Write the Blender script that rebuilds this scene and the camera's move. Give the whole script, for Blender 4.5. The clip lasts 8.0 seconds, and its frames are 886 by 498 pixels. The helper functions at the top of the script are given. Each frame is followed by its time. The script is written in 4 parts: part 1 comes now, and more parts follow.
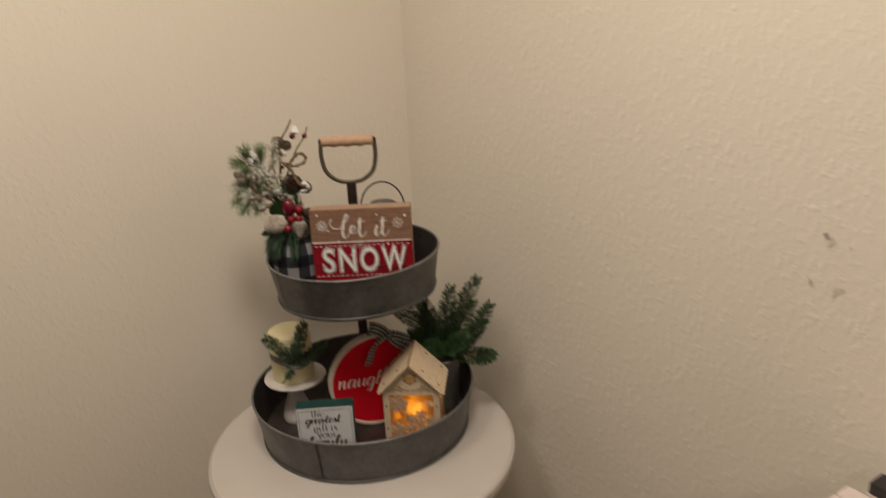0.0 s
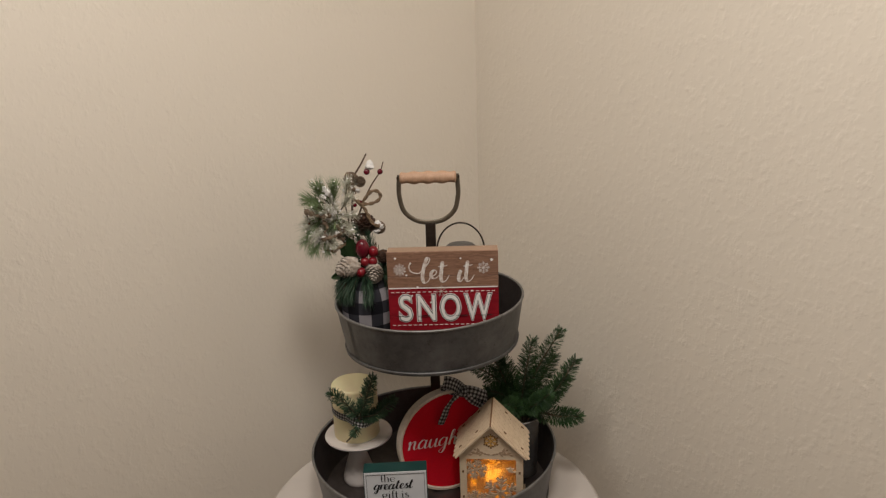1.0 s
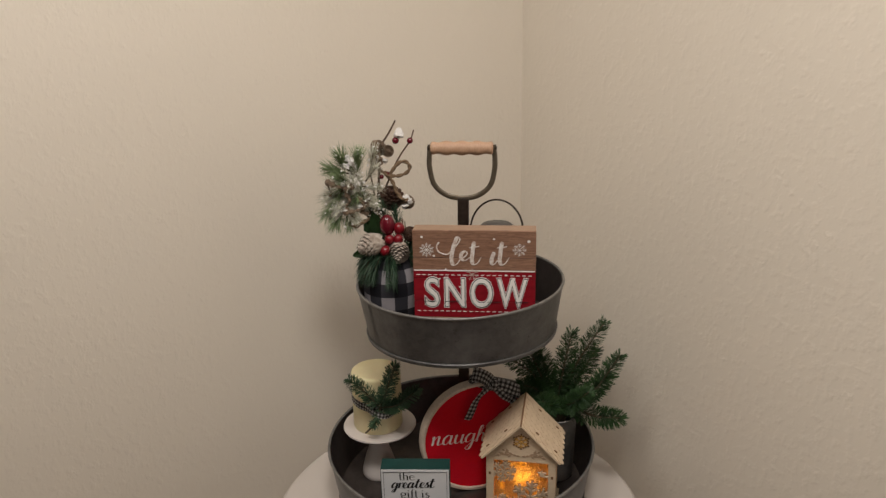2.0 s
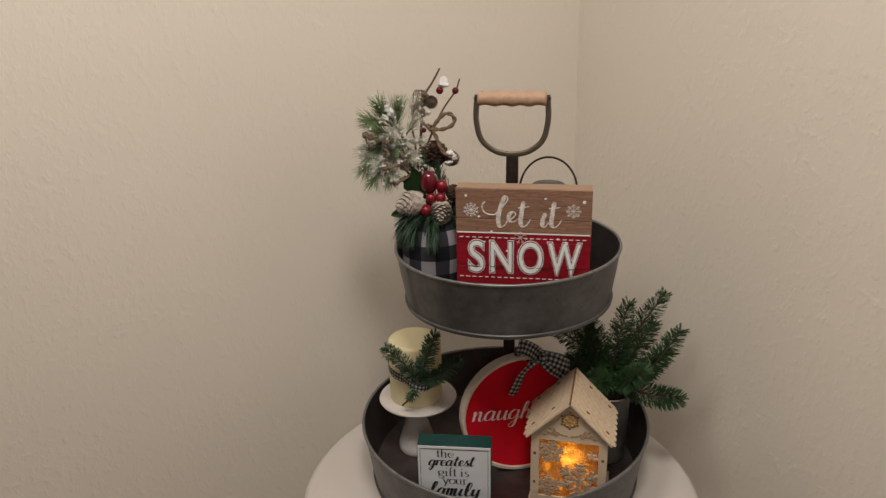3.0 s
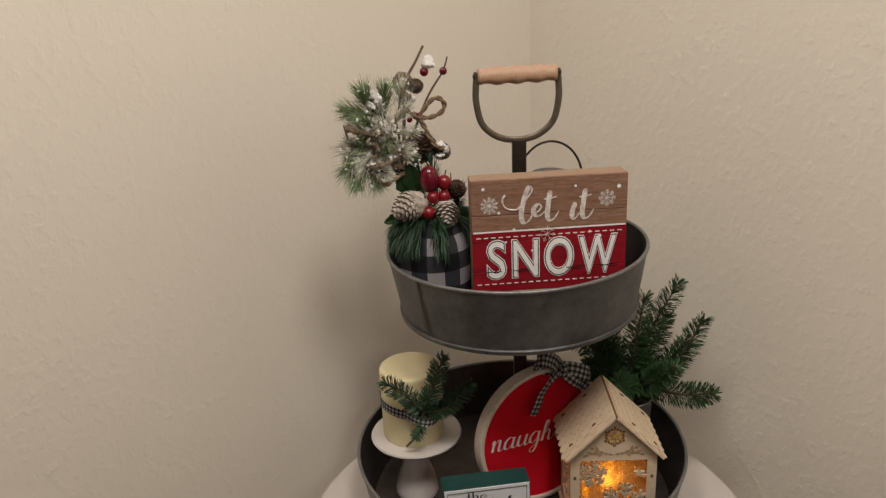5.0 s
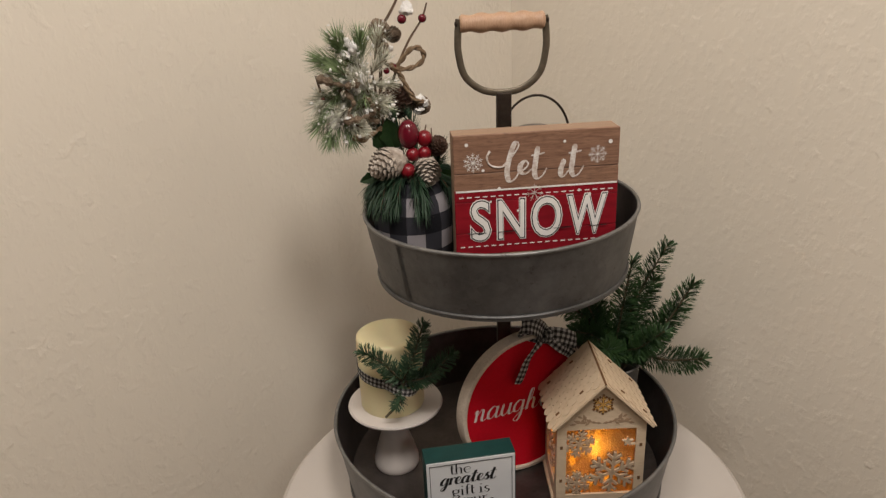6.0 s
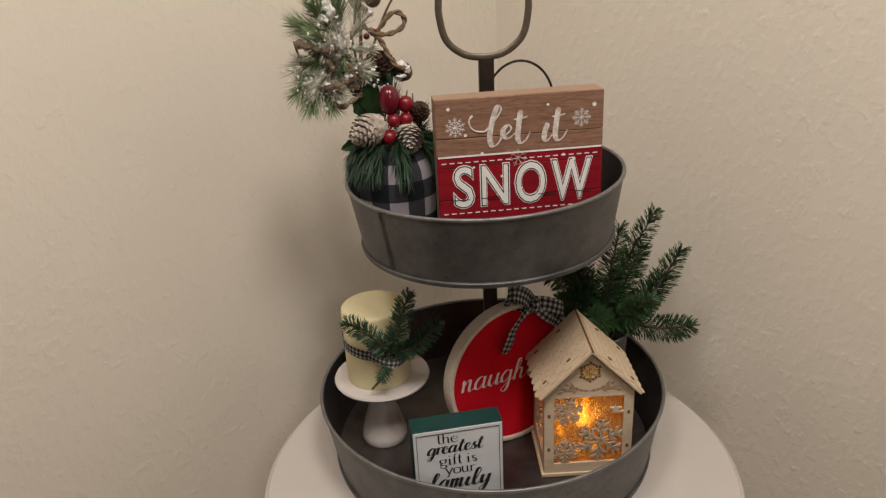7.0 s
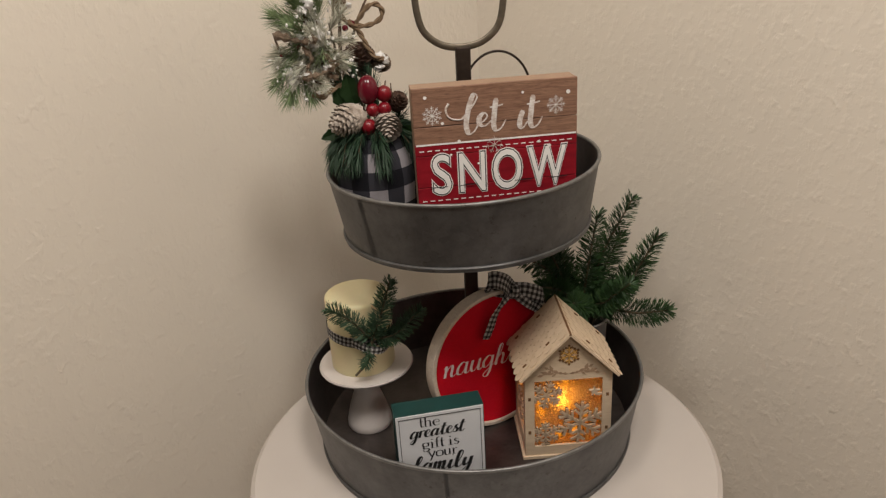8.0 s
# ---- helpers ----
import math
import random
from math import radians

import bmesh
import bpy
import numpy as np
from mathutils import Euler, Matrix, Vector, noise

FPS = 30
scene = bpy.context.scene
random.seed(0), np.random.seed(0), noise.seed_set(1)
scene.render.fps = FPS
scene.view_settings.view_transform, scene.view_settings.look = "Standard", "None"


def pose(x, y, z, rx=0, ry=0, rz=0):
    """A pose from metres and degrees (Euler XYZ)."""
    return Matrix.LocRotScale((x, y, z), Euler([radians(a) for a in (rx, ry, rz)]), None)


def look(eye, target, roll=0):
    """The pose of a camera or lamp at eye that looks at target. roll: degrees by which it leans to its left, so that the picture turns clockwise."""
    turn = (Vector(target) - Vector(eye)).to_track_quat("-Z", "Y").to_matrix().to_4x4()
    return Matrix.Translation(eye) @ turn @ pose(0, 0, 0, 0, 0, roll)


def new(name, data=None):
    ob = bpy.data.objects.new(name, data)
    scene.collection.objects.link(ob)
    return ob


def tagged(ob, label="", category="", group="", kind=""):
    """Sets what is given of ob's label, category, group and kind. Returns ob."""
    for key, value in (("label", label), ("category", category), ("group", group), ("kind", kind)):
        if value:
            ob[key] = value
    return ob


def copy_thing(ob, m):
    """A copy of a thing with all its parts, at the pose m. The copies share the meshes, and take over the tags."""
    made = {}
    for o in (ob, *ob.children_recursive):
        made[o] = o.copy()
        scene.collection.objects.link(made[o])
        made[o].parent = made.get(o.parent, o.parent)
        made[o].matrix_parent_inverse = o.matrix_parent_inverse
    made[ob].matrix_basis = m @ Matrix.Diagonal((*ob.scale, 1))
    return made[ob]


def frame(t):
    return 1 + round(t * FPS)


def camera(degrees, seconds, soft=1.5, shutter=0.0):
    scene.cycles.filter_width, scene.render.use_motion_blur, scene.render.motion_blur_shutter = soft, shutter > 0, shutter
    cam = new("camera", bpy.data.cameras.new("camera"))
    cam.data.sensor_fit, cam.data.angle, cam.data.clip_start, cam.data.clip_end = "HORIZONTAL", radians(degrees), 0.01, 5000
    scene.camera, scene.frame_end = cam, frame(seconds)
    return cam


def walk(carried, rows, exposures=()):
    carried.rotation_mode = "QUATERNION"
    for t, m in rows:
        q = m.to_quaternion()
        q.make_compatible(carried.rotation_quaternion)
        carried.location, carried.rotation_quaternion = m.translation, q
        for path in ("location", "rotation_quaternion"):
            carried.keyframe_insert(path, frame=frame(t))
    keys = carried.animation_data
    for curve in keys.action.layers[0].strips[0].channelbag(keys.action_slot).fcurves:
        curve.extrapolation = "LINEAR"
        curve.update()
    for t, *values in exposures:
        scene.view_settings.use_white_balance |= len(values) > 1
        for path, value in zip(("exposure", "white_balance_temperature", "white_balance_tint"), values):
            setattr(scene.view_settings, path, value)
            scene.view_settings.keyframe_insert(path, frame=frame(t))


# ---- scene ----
cam = camera(60.4, 8.0, soft=1.25, shutter=0.5)
METRES, EYE, TILT, LEAN, TURN = 0.7225, 1.52, -20.0, 2.6, 0.0
ROWS = [
    (0.0, 0.0, 0.0, 0.0, 0.0, 0.0, -0.0),
    (0.5, -0.0934, 0.089, 0.0156, 1.19, 2.94, -0.48),
    (1.0, -0.1456, 0.1542, 0.0051, 1.31, 3.34, -1.15),
    (2.5, -0.1069, 0.3765, 0.0165, 7.27, 0.04, -4.09),
    (3.0, -0.1253, 0.4245, 0.0007, 8.43, -0.88, -4.39),
    (3.5, -0.219, 0.459, 0.0004, 5.72, -0.71, -2.9),
    (4.0, -0.344, 0.5058, 0.0003, 1.69, 0.33, -0.58),
    (4.5, -0.3872, 0.563, -0.0101, -1.31, 0.95, 0.83),
    (6.0, -0.4084, 0.6843, -0.0235, -5.55, -2.2, 1.64),
    (6.5, -0.4017, 0.6923, -0.036, -5.84, -2.95, 1.96),
    (7.0, -0.3937, 0.6951, -0.0496, -6.03, -3.29, 2.4),
    (7.5, -0.3869, 0.6832, -0.0587, -6.28, -3.32, 2.76),
    (8.0, -0.3775, 0.6708, -0.0692, -6.56, -3.27, 3.06),
]
EXPO = [(0.0, -0.25, 7150, 12), (0.5, -0.25, 6700, 11), (1.2, -0.22, 6500, 12), (3.0, -0.12, 6450, 12), (4.5, -0.10, 6500, 12), (6.0, 0.05, 6550, 12), (8.0, 0.08, 6550, 12)]
walk(cam, [(t, pose(0, 0, EYE, TILT, LEAN, TURN) @ pose(METRES * x, METRES * y, METRES * z, 90 + pitch, roll, yaw)) for t, x, y, z, yaw, pitch, roll in ROWS], EXPO)

# ---------------------------------------------------------------- light
CORNER = Vector((-0.089, 1.614, 0))
ALONG_R = Vector((0.559, -0.829, 0)).normalized()
ALONG_L = Vector((-0.829, -0.559, 0)).normalized()


def room(a, b, z=0.0):
    """A place in the room: a metres from the corner along the left wall, b along the right wall."""
    return CORNER + ALONG_L * a + ALONG_R * b + Vector((0, 0, z))


LAMPS = (((0.62, 1.00), 11.5), ((1.05, 0.58), 6.3), ((1.45, 2.80), 11.0))

world = bpy.data.worlds.new("world")
scene.world = world
world.use_nodes = True
world.node_tree.nodes["Background"].inputs[0].default_value = (0.9, 0.8, 0.7, 1)
world.node_tree.nodes["Background"].inputs[1].default_value = 0.005


def area_lamp(name, at, target, size, watts, colour):
    d = bpy.data.lights.new(name, "AREA")
    d.shape, d.size, d.energy, d.color = "DISK", size, watts, colour
    ob = new(name, d)
    ob.matrix_world = look(at, target)
    return ob


for spot, watts in LAMPS:
    area_lamp("ceiling_lamp_light", room(*spot, 2.33), room(*spot, 0), 0.38, watts, (1.0, 0.94, 0.86))

# ---------------------------------------------------------------- materials


class Nodes:
    """A short way to write a node tree."""

    def __init__(self, name):
        self.m = bpy.data.materials.new(name)
        self.m.use_nodes = True
        self.t = self.m.node_tree
        self.b = self.t.nodes["Principled BSDF"]
        self.co = self.t.nodes.new("ShaderNodeTexCoord")

    def add(self, kind, ins=(), **props):
        n = self.t.nodes.new("ShaderNode" + kind)
        for k, v in props.items():
            setattr(n, k, v)
        for k, v in dict(ins).items():
            self.put(n.inputs[k], v)
        return n

    def put(self, sock, v):
        if isinstance(v, bpy.types.NodeSocket):
            self.t.links.new(v, sock)
        else:
            sock.default_value = v

    def noise(self, scale, detail=3.0, space="Object", rough=0.55, stretch=None):
        src = self.co.outputs[space]
        if stretch:
            src = self.add("Mapping", {"Vector": src, "Scale": stretch}).outputs[0]
        return self.add("TexNoise", {"Vector": src, "Scale": scale, "Detail": detail, "Roughness": rough}).outputs["Fac"]

    def ramp(self, fac, lo, hi, a, b):
        r = self.add("ValToRGB", {"Fac": fac})
        r.color_ramp.elements[0].position, r.color_ramp.elements[1].position = lo, hi
        r.color_ramp.elements[0].color, r.color_ramp.elements[1].color = (*a, 1), (*b, 1)
        return r.outputs["Color"]

    def mix(self, fac, a, b, mode="MIX"):
        n = self.add("Mix", data_type="RGBA", blend_type=mode)
        for sock, v in ((n.inputs[0], fac), (n.inputs[6], a), (n.inputs[7], b)):
            self.put(sock, (*v, 1) if isinstance(v, tuple) and len(v) == 3 else v)
        return n.outputs[2]

    def math(self, op, a, b=0.0):
        n = self.add("Math", operation=op)
        self.put(n.inputs[0], a)
        self.put(n.inputs[1], b)
        return n.outputs[0]

    def bump(self, height, strength=0.3, distance=0.001):
        n = self.add("Bump", {"Height": height, "Strength": strength, "Distance": distance})
        self.put(self.b.inputs["Normal"], n.outputs[0])

    def done(self, colour, rough=0.6, metal=0.0, spec=None, **more):
        self.put(self.b.inputs["Base Color"], (*colour, 1) if isinstance(colour, tuple) else colour)
        self.put(self.b.inputs["Roughness"], rough)
        self.put(self.b.inputs["Metallic"], metal)
        if spec is not None:
            self.b.inputs["Specular IOR Level"].default_value = spec
        for k, v in more.items():
            self.put(self.b.inputs[k.replace("_", " ")], v)
        return self.m


def plain(name, a, b=None, rough=0.6, metal=0.0, scale=60.0, bump=0.15, depth=0.0005, spec=None, fine=6.0, **more):
    """Two shades mottled at two scales, with a fine relief."""
    n = Nodes(name)
    b = b or tuple(min(1, c * 1.2 + 0.004) for c in a)
    big, small = n.noise(scale, 4), n.noise(scale * fine, 3)
    col = n.mix(n.math("MULTIPLY", small, 0.35), n.ramp(big, 0.3, 0.7, a, b), b)
    n.bump(n.math("ADD", small, n.math("MULTIPLY", big, 0.6)), bump, depth)
    r = n.math("ADD", n.math("MULTIPLY", big, 0.16), rough - 0.08)
    return n.done(col, r, metal, spec, **more)


def wall_paint(name, a, b):
    n = Nodes(name)
    fleck = n.ramp(n.noise(125, 2.5, rough=0.45, stretch=(1, 1, 0.75)), 0.46, 0.76, (0, 0, 0), (1, 1, 1))
    worm = n.noise(96, 3, rough=0.5, stretch=(1, 1, 0.7))
    ridge = n.ramp(n.math("ABSOLUTE", n.math("SUBTRACT", worm, 0.57)), 0.0, 0.075, (1, 1, 1), (0, 0, 0))
    sparse = n.ramp(n.noise(38, 2), 0.48, 0.66, (0, 0, 0), (1, 1, 1))
    broad = n.noise(9, 3)
    fine = n.noise(240, 3)
    h = n.math("ADD", n.math("MULTIPLY", n.math("MULTIPLY", ridge, sparse), 0.28), n.math("ADD", n.math("MULTIPLY", n.math("MULTIPLY", fleck, n.math("ADD", n.math("MULTIPLY", sparse, 0.45), 0.75)), 1.0), n.math("MULTIPLY", fine, 0.07)))
    h = n.math("ADD", h, n.math("MULTIPLY", broad, 1.6))
    n.bump(h, 0.50, 0.0010)
    col = n.mix(n.noise(2.2, 3), a, b)
    col = n.mix(n.math("MULTIPLY", n.noise(300, 2), 0.12), col, tuple(c * 0.86 for c in a))
    return n.done(col, 0.62, 0, 0.35)


def galvanised(name, a, b, rough=0.42, rust=0.0):
    n = Nodes(name)
    cell = n.add("TexVoronoi", {"Vector": n.co.outputs["Object"], "Scale": 90.0})
    spangle = n.add("SeparateColor", {"Color": cell.outputs["Color"]}).outputs[0]
    big = n.noise(14, 5, rough=0.65)
    streak = n.noise(40, 4, stretch=(1, 1, 0.18))
    col = n.ramp(big, 0.3, 0.72, a, b)
    col = n.mix(n.math("MULTIPLY", spangle, 0.22), col, tuple(c * 1.45 for c in b))
    col = n.mix(n.math("MULTIPLY", streak, 0.35), col, tuple(c * 0.72 for c in a))
    mottle = n.ramp(n.noise(110, 5, rough=0.7), 0.38, 0.66, (0, 0, 0), (1, 1, 1))
    col = n.mix(n.math("MULTIPLY", mottle, 0.38), col, tuple(c * 0.62 for c in a))
    patch = n.ramp(n.noise(26, 4, rough=0.6), 0.45, 0.70, (0, 0, 0), (1, 1, 1))
    col = n.mix(n.math("MULTIPLY", patch, 0.30), col, tuple(c * 1.35 for c in b))
    spots = n.ramp(n.noise(85, 5, rough=0.72), 0.60, 0.69, (0, 0, 0), (1, 1, 1))
    col = n.mix(n.math("MULTIPLY", spots, 0.65), col, (0.05, 0.042, 0.036))
    n.bump(n.math("ADD", n.noise(22, 3), n.math("MULTIPLY", n.noise(220, 3), 0.15)), 0.25, 0.002)
    return n.done(col, n.math("ADD", n.math("MULTIPLY", big, 0.25), rough - 0.1), 0.62)


def timber(name, a, b, dark, grain=(6, 60, 60), rough=0.6, scale=6.0):
    n = Nodes(name)
    rnd = n.add("ObjectInfo").outputs["Random"]
    shift = n.add("CombineXYZ", {"X": n.math("MULTIPLY", rnd, 7.0), "Z": n.math("MULTIPLY", rnd, 3.0)}).outputs[0]
    at = n.add("VectorMath", {0: n.co.outputs["Object"], 1: shift}, operation="ADD").outputs[0]
    m = n.add("Mapping", {"Vector": at, "Scale": grain}).outputs[0]
    g = n.add("TexNoise", {"Vector": m, "Scale": scale, "Detail": 6.0, "Roughness": 0.65, "Distortion": 0.6}).outputs["Fac"]
    col = n.ramp(g, 0.32, 0.68, a, b)
    lines = n.ramp(n.add("TexNoise", {"Vector": m, "Scale": scale * 3.1, "Detail": 4.0}).outputs["Fac"], 0.53, 0.68, (0, 0, 0), (1, 1, 1))
    col = n.mix(n.math("MULTIPLY", lines, 0.55), col, dark)
    col = n.mix(n.math("MULTIPLY", rnd, 0.25), col, dark)
    n.bump(g, 0.3, 0.0006)
    return n.done(col, rough)


def checks(name, size, light, mid, dark, fuzz=0.25, shift=0.0):
    """Woven checks in two directions, size in metres on the cloth."""
    n = Nodes(name)
    uv = n.add("SeparateXYZ", {"Vector": n.co.outputs["UV"]})
    bands = []
    for i in (0, 1):
        w = n.math("ADD", n.math("DIVIDE", uv.outputs[i], 2 * size), 100.0 + shift * i)
        bands.append(n.math("GREATER_THAN", n.math("FRACT", w), 0.5))
    s = n.math("ADD", bands[0], bands[1])
    col = n.mix(n.math("GREATER_THAN", s, 0.5), light, mid)
    col = n.mix(n.math("GREATER_THAN", s, 1.5), col, dark)
    weave = n.noise(900, 2)
    col = n.mix(n.math("MULTIPLY", weave, fuzz), col, mid)
    n.bump(weave, 0.4, 0.0004)
    return n.done(col, 0.9, 0, 0.2)


WALL = wall_paint("wall_paint", (0.765, 0.702, 0.608), (0.805, 0.742, 0.648))
CEIL = plain("ceiling_paint", (0.74, 0.71, 0.66), rough=0.8, scale=20)
FLOOR = timber("floor_boards", (0.13, 0.085, 0.055), (0.19, 0.13, 0.085), (0.16, 0.09, 0.05), (1, 9, 9), 0.45, 3)
TABLE = plain("white_table_paint", (0.51, 0.465, 0.43), (0.55, 0.503, 0.465), 0.42, scale=9, bump=0.05, spec=0.4)
ZINC = galvanised("galvanised_steel", (0.084, 0.083, 0.083), (0.158, 0.157, 0.158))
# pan insides: same steel, darkened and warmed to paint in shade and reflections
ZINC_IN_SHADED = galvanised("galvanised_inside_shaded", (0.058, 0.047, 0.044), (0.104, 0.088, 0.082), 0.36)
ZINC_RIM = galvanised("galvanised_rim", (0.17, 0.168, 0.166), (0.25, 0.247, 0.243), 0.42)
ZINC_CUP = galvanised("galvanised_cup", (0.26, 0.255, 0.25), (0.36, 0.355, 0.345), 0.45)
STEEL = plain("dark_steel", (0.036, 0.027, 0.022), (0.062, 0.047, 0.038), 0.45, 0.7, 120, 0.2)
BRASSY = plain("aged_wire", (0.125, 0.106, 0.080), (0.185, 0.157, 0.120), 0.45, 0.75, 150, 0.2)
GRIP = timber("turned_grip_wood", (0.44, 0.275, 0.18), (0.54, 0.355, 0.24), (0.34, 0.18, 0.10), (8, 90, 90), 0.5)
PLANK = timber("sign_plank", (0.20, 0.098, 0.058), (0.38, 0.215, 0.140), (0.060, 0.027, 0.018), (9, 9, 110), 0.62, 4)
EDGEWOOD = timber("raw_board_edge", (0.29, 0.195, 0.135), (0.37, 0.26, 0.185), (0.30, 0.18, 0.11), (10, 80, 80), 0.75)
_n = Nodes("red_paint")
_w = _n.ramp(_n.noise(60, 6, rough=0.75, stretch=(0.35, 1, 2.2)), 0.63, 0.70, (0, 0, 0), (1, 1, 1))
_c = _n.ramp(_n.noise(45, 4, stretch=(0.4, 1, 2)), 0.3, 0.7, (0.19, 0.004, 0.011), (0.30, 0.008, 0.018))
_n.bump(_n.noise(260, 3, stretch=(0.3, 1, 2)), 0.25, 0.0005)
RED = _n.done(_n.mix(_n.math("MULTIPLY", _w, 0.6), _c, (0.11, 0.030, 0.022)), 0.70, 0.0, 0.2)
REDCLOTH = plain("red_canvas", (0.50, 0.003, 0.014), (0.58, 0.006, 0.020), 0.9, 0, 500, 0.35, 0.0004, spec=0.15)
_n = Nodes("worn_white_print")
_w = _n.ramp(_n.noise(190, 5, rough=0.7, stretch=(0.45, 1, 1.4)), 0.42, 0.60, (0, 0, 0), (1, 1, 1))
_n.bump(_n.noise(400, 2), 0.15, 0.0004)
WORN = _n.done(_n.mix(_n.math("MULTIPLY", _w, 0.68), (0.76, 0.73, 0.70), (0.36, 0.21, 0.14)), 0.65)
_n = Nodes("rubbed_white_print")
_w = _n.ramp(_n.noise(420, 4, rough=0.7), 0.50, 0.62, (0, 0, 0), (1, 1, 1))
WORN_WHITE = _n.done(_n.mix(_n.math("MULTIPLY", _w, 0.45), (0.80, 0.76, 0.75), (0.52, 0.16, 0.18)), 0.7)
WHITE = plain("white_print", (0.80, 0.77, 0.75), (0.86, 0.84, 0.82), 0.6, 0, 130, 0.1)
CARDWHITE = plain("card_face", (0.68, 0.69, 0.71), (0.73, 0.74, 0.76), 0.5, 0, 30, 0.05)
GREEN = plain("green_box_paint", (0.004, 0.034, 0.032), (0.007, 0.050, 0.046), 0.5, 0, 80, 0.2)
INK = plain("black_ink", (0.012, 0.012, 0.014), (0.02, 0.02, 0.022), 0.6, 0, 200, 0.05)
HOOP = timber("washed_hoop_wood", (0.55, 0.46, 0.38), (0.66, 0.57, 0.48), (0.40, 0.32, 0.26), (30, 30, 30), 0.65)
PLY = timber("birch_ply", (0.62, 0.48, 0.33), (0.70, 0.56, 0.41), (0.55, 0.41, 0.27), (10, 10, 40), 0.6, 3)
BURNT = plain("burnt_edge", (0.13, 0.06, 0.022), (0.22, 0.11, 0.045), 0.7, 0, 150)
# toasted shingle edges; also the painted backlit shade of the window snowflakes
PLY_EDGE_SHADED = plain("toasted_and_shaded_ply", (0.47, 0.345, 0.23), (0.56, 0.43, 0.30), 0.7, 0, 200)
# gold colour standing in for the inner light shining through the gable
GOLD_GLOW = plain("gold_glow_paint", (0.50, 0.27, 0.07), (0.72, 0.42, 0.12), 0.45, 0, 400)
ENGRAVED = plain("engraved_ply", (0.33, 0.21, 0.13), (0.42, 0.29, 0.19), 0.75, 0, 300)
WAX = plain("ivory_wax", (0.68, 0.59, 0.35), (0.73, 0.65, 0.405), 0.42, 0, 25, 0.08, Subsurface_Weight=0.12)
GLAZE = plain("white_ceramic", (0.58, 0.535, 0.51), (0.62, 0.575, 0.55), 0.34, 0, 30, 0.03)
NEEDLE = plain("fir_needles", (0.010, 0.038, 0.011), (0.046, 0.100, 0.032), 0.5, 0, 40, 0.1, spec=0.35)
NEEDLE_TIP = plain("fir_underside", (0.035, 0.075, 0.040), (0.075, 0.125, 0.075), 0.55, 0, 60, 0.1)
PINE = plain("pine_green", (0.008, 0.030, 0.015), (0.027, 0.066, 0.032), 0.6, 0, 60)
FROST = plain("frosted_needles", (0.30, 0.31, 0.22), (0.64, 0.63, 0.54), 0.7, 0, 60)
SNOW = plain("fake_snow", (0.74, 0.72, 0.70), (0.82, 0.81, 0.80), 0.85, 0, 300, 0.5, 0.001)
SPRIGGREEN = plain("frosty_fir_green", (0.022, 0.058, 0.028), (0.062, 0.118, 0.060), 0.55, 0, 90)
FROSTGREEN = plain("frosted_green", (0.07, 0.13, 0.045), (0.24, 0.31, 0.155), 0.7, 0, 60)
BARK = plain("frayed_bark", (0.13, 0.085, 0.055), (0.30, 0.22, 0.155), 0.9, 0, 300, 0.9, 0.002)
TWIG = plain("twig_bark", (0.07, 0.04, 0.024), (0.14, 0.09, 0.055), 0.8, 0, 120, 0.5)
STEM = plain("fir_stem", (0.075, 0.060, 0.034), (0.13, 0.10, 0.06), 0.8, 0, 120, 0.5)
TWINE = plain("jute_twine", (0.15, 0.095, 0.055), (0.26, 0.18, 0.11), 0.9, 0, 260, 0.7, 0.001)
CONE = plain("pine_cone_scale", (0.19, 0.14, 0.105), (0.54, 0.48, 0.42), 0.8, 0, 140, 0.4)
CONE_DARK = plain("dark_cone_scale", (0.05, 0.024, 0.016), (0.11, 0.06, 0.04), 0.75, 0, 140, 0.4)
BERRY = plain("red_berry", (0.14, 0.003, 0.008), (0.20, 0.004, 0.012), 0.32, 0, 90, 0.05)
BERRY_DARK = plain("wine_red_bauble", (0.085, 0.003, 0.010), (0.13, 0.005, 0.016), 0.2, 0, 60, 0.05)
GINGHAM = checks("gingham_ribbon", 0.0026, (0.72, 0.70, 0.68), (0.20, 0.19, 0.19), (0.014, 0.014, 0.016))
BUFFALO = checks("buffalo_check", 0.0190, (0.32, 0.30, 0.32), (0.034, 0.034, 0.042), (0.006, 0.006, 0.009), shift=0.05)
SLAT = plain("whitewashed_slat", (0.62, 0.52, 0.49), (0.70, 0.60, 0.57), 0.6, 0, 40, 0.2)
BLACKBOX = plain("black_lacquer", (0.012, 0.010, 0.011), (0.02, 0.017, 0.018), 0.4, 0, 60, 0.1)
SCUFF = plain("grey_scuff", (0.53, 0.49, 0.425), (0.66, 0.61, 0.53), 0.8, 0, 200)
SCUFF_DARK = plain("dark_scuff", (0.30, 0.27, 0.23), (0.44, 0.40, 0.345), 0.8, 0, 200)

_n = Nodes("gold_film")
_sp = _n.ramp(_n.noise(800, 2), 0.48, 0.64, (0.76, 0.46, 0.14), (0.94, 0.70, 0.32))
_cell = _n.add("TexVoronoi", {"Vector": _n.co.outputs["Object"], "Scale": 560.0}).outputs["Distance"]
_n.bump(_n.math("ADD", _cell, _n.noise(420, 2, stretch=(1, 1, 0.4))), 0.8, 0.0016)
FILM = _n.done(_sp, 0.30, 0.0, 0.6, Transmission_Weight=0.68)
_n = Nodes("warm_led")
_n.b.inputs["Emission Color"].default_value, _n.b.inputs["Emission Strength"].default_value = (1.0, 0.48, 0.03, 1), 4.0
LED = _n.done((0.9, 0.6, 0.2), 0.4)
_n = Nodes("lamp_diffuser")
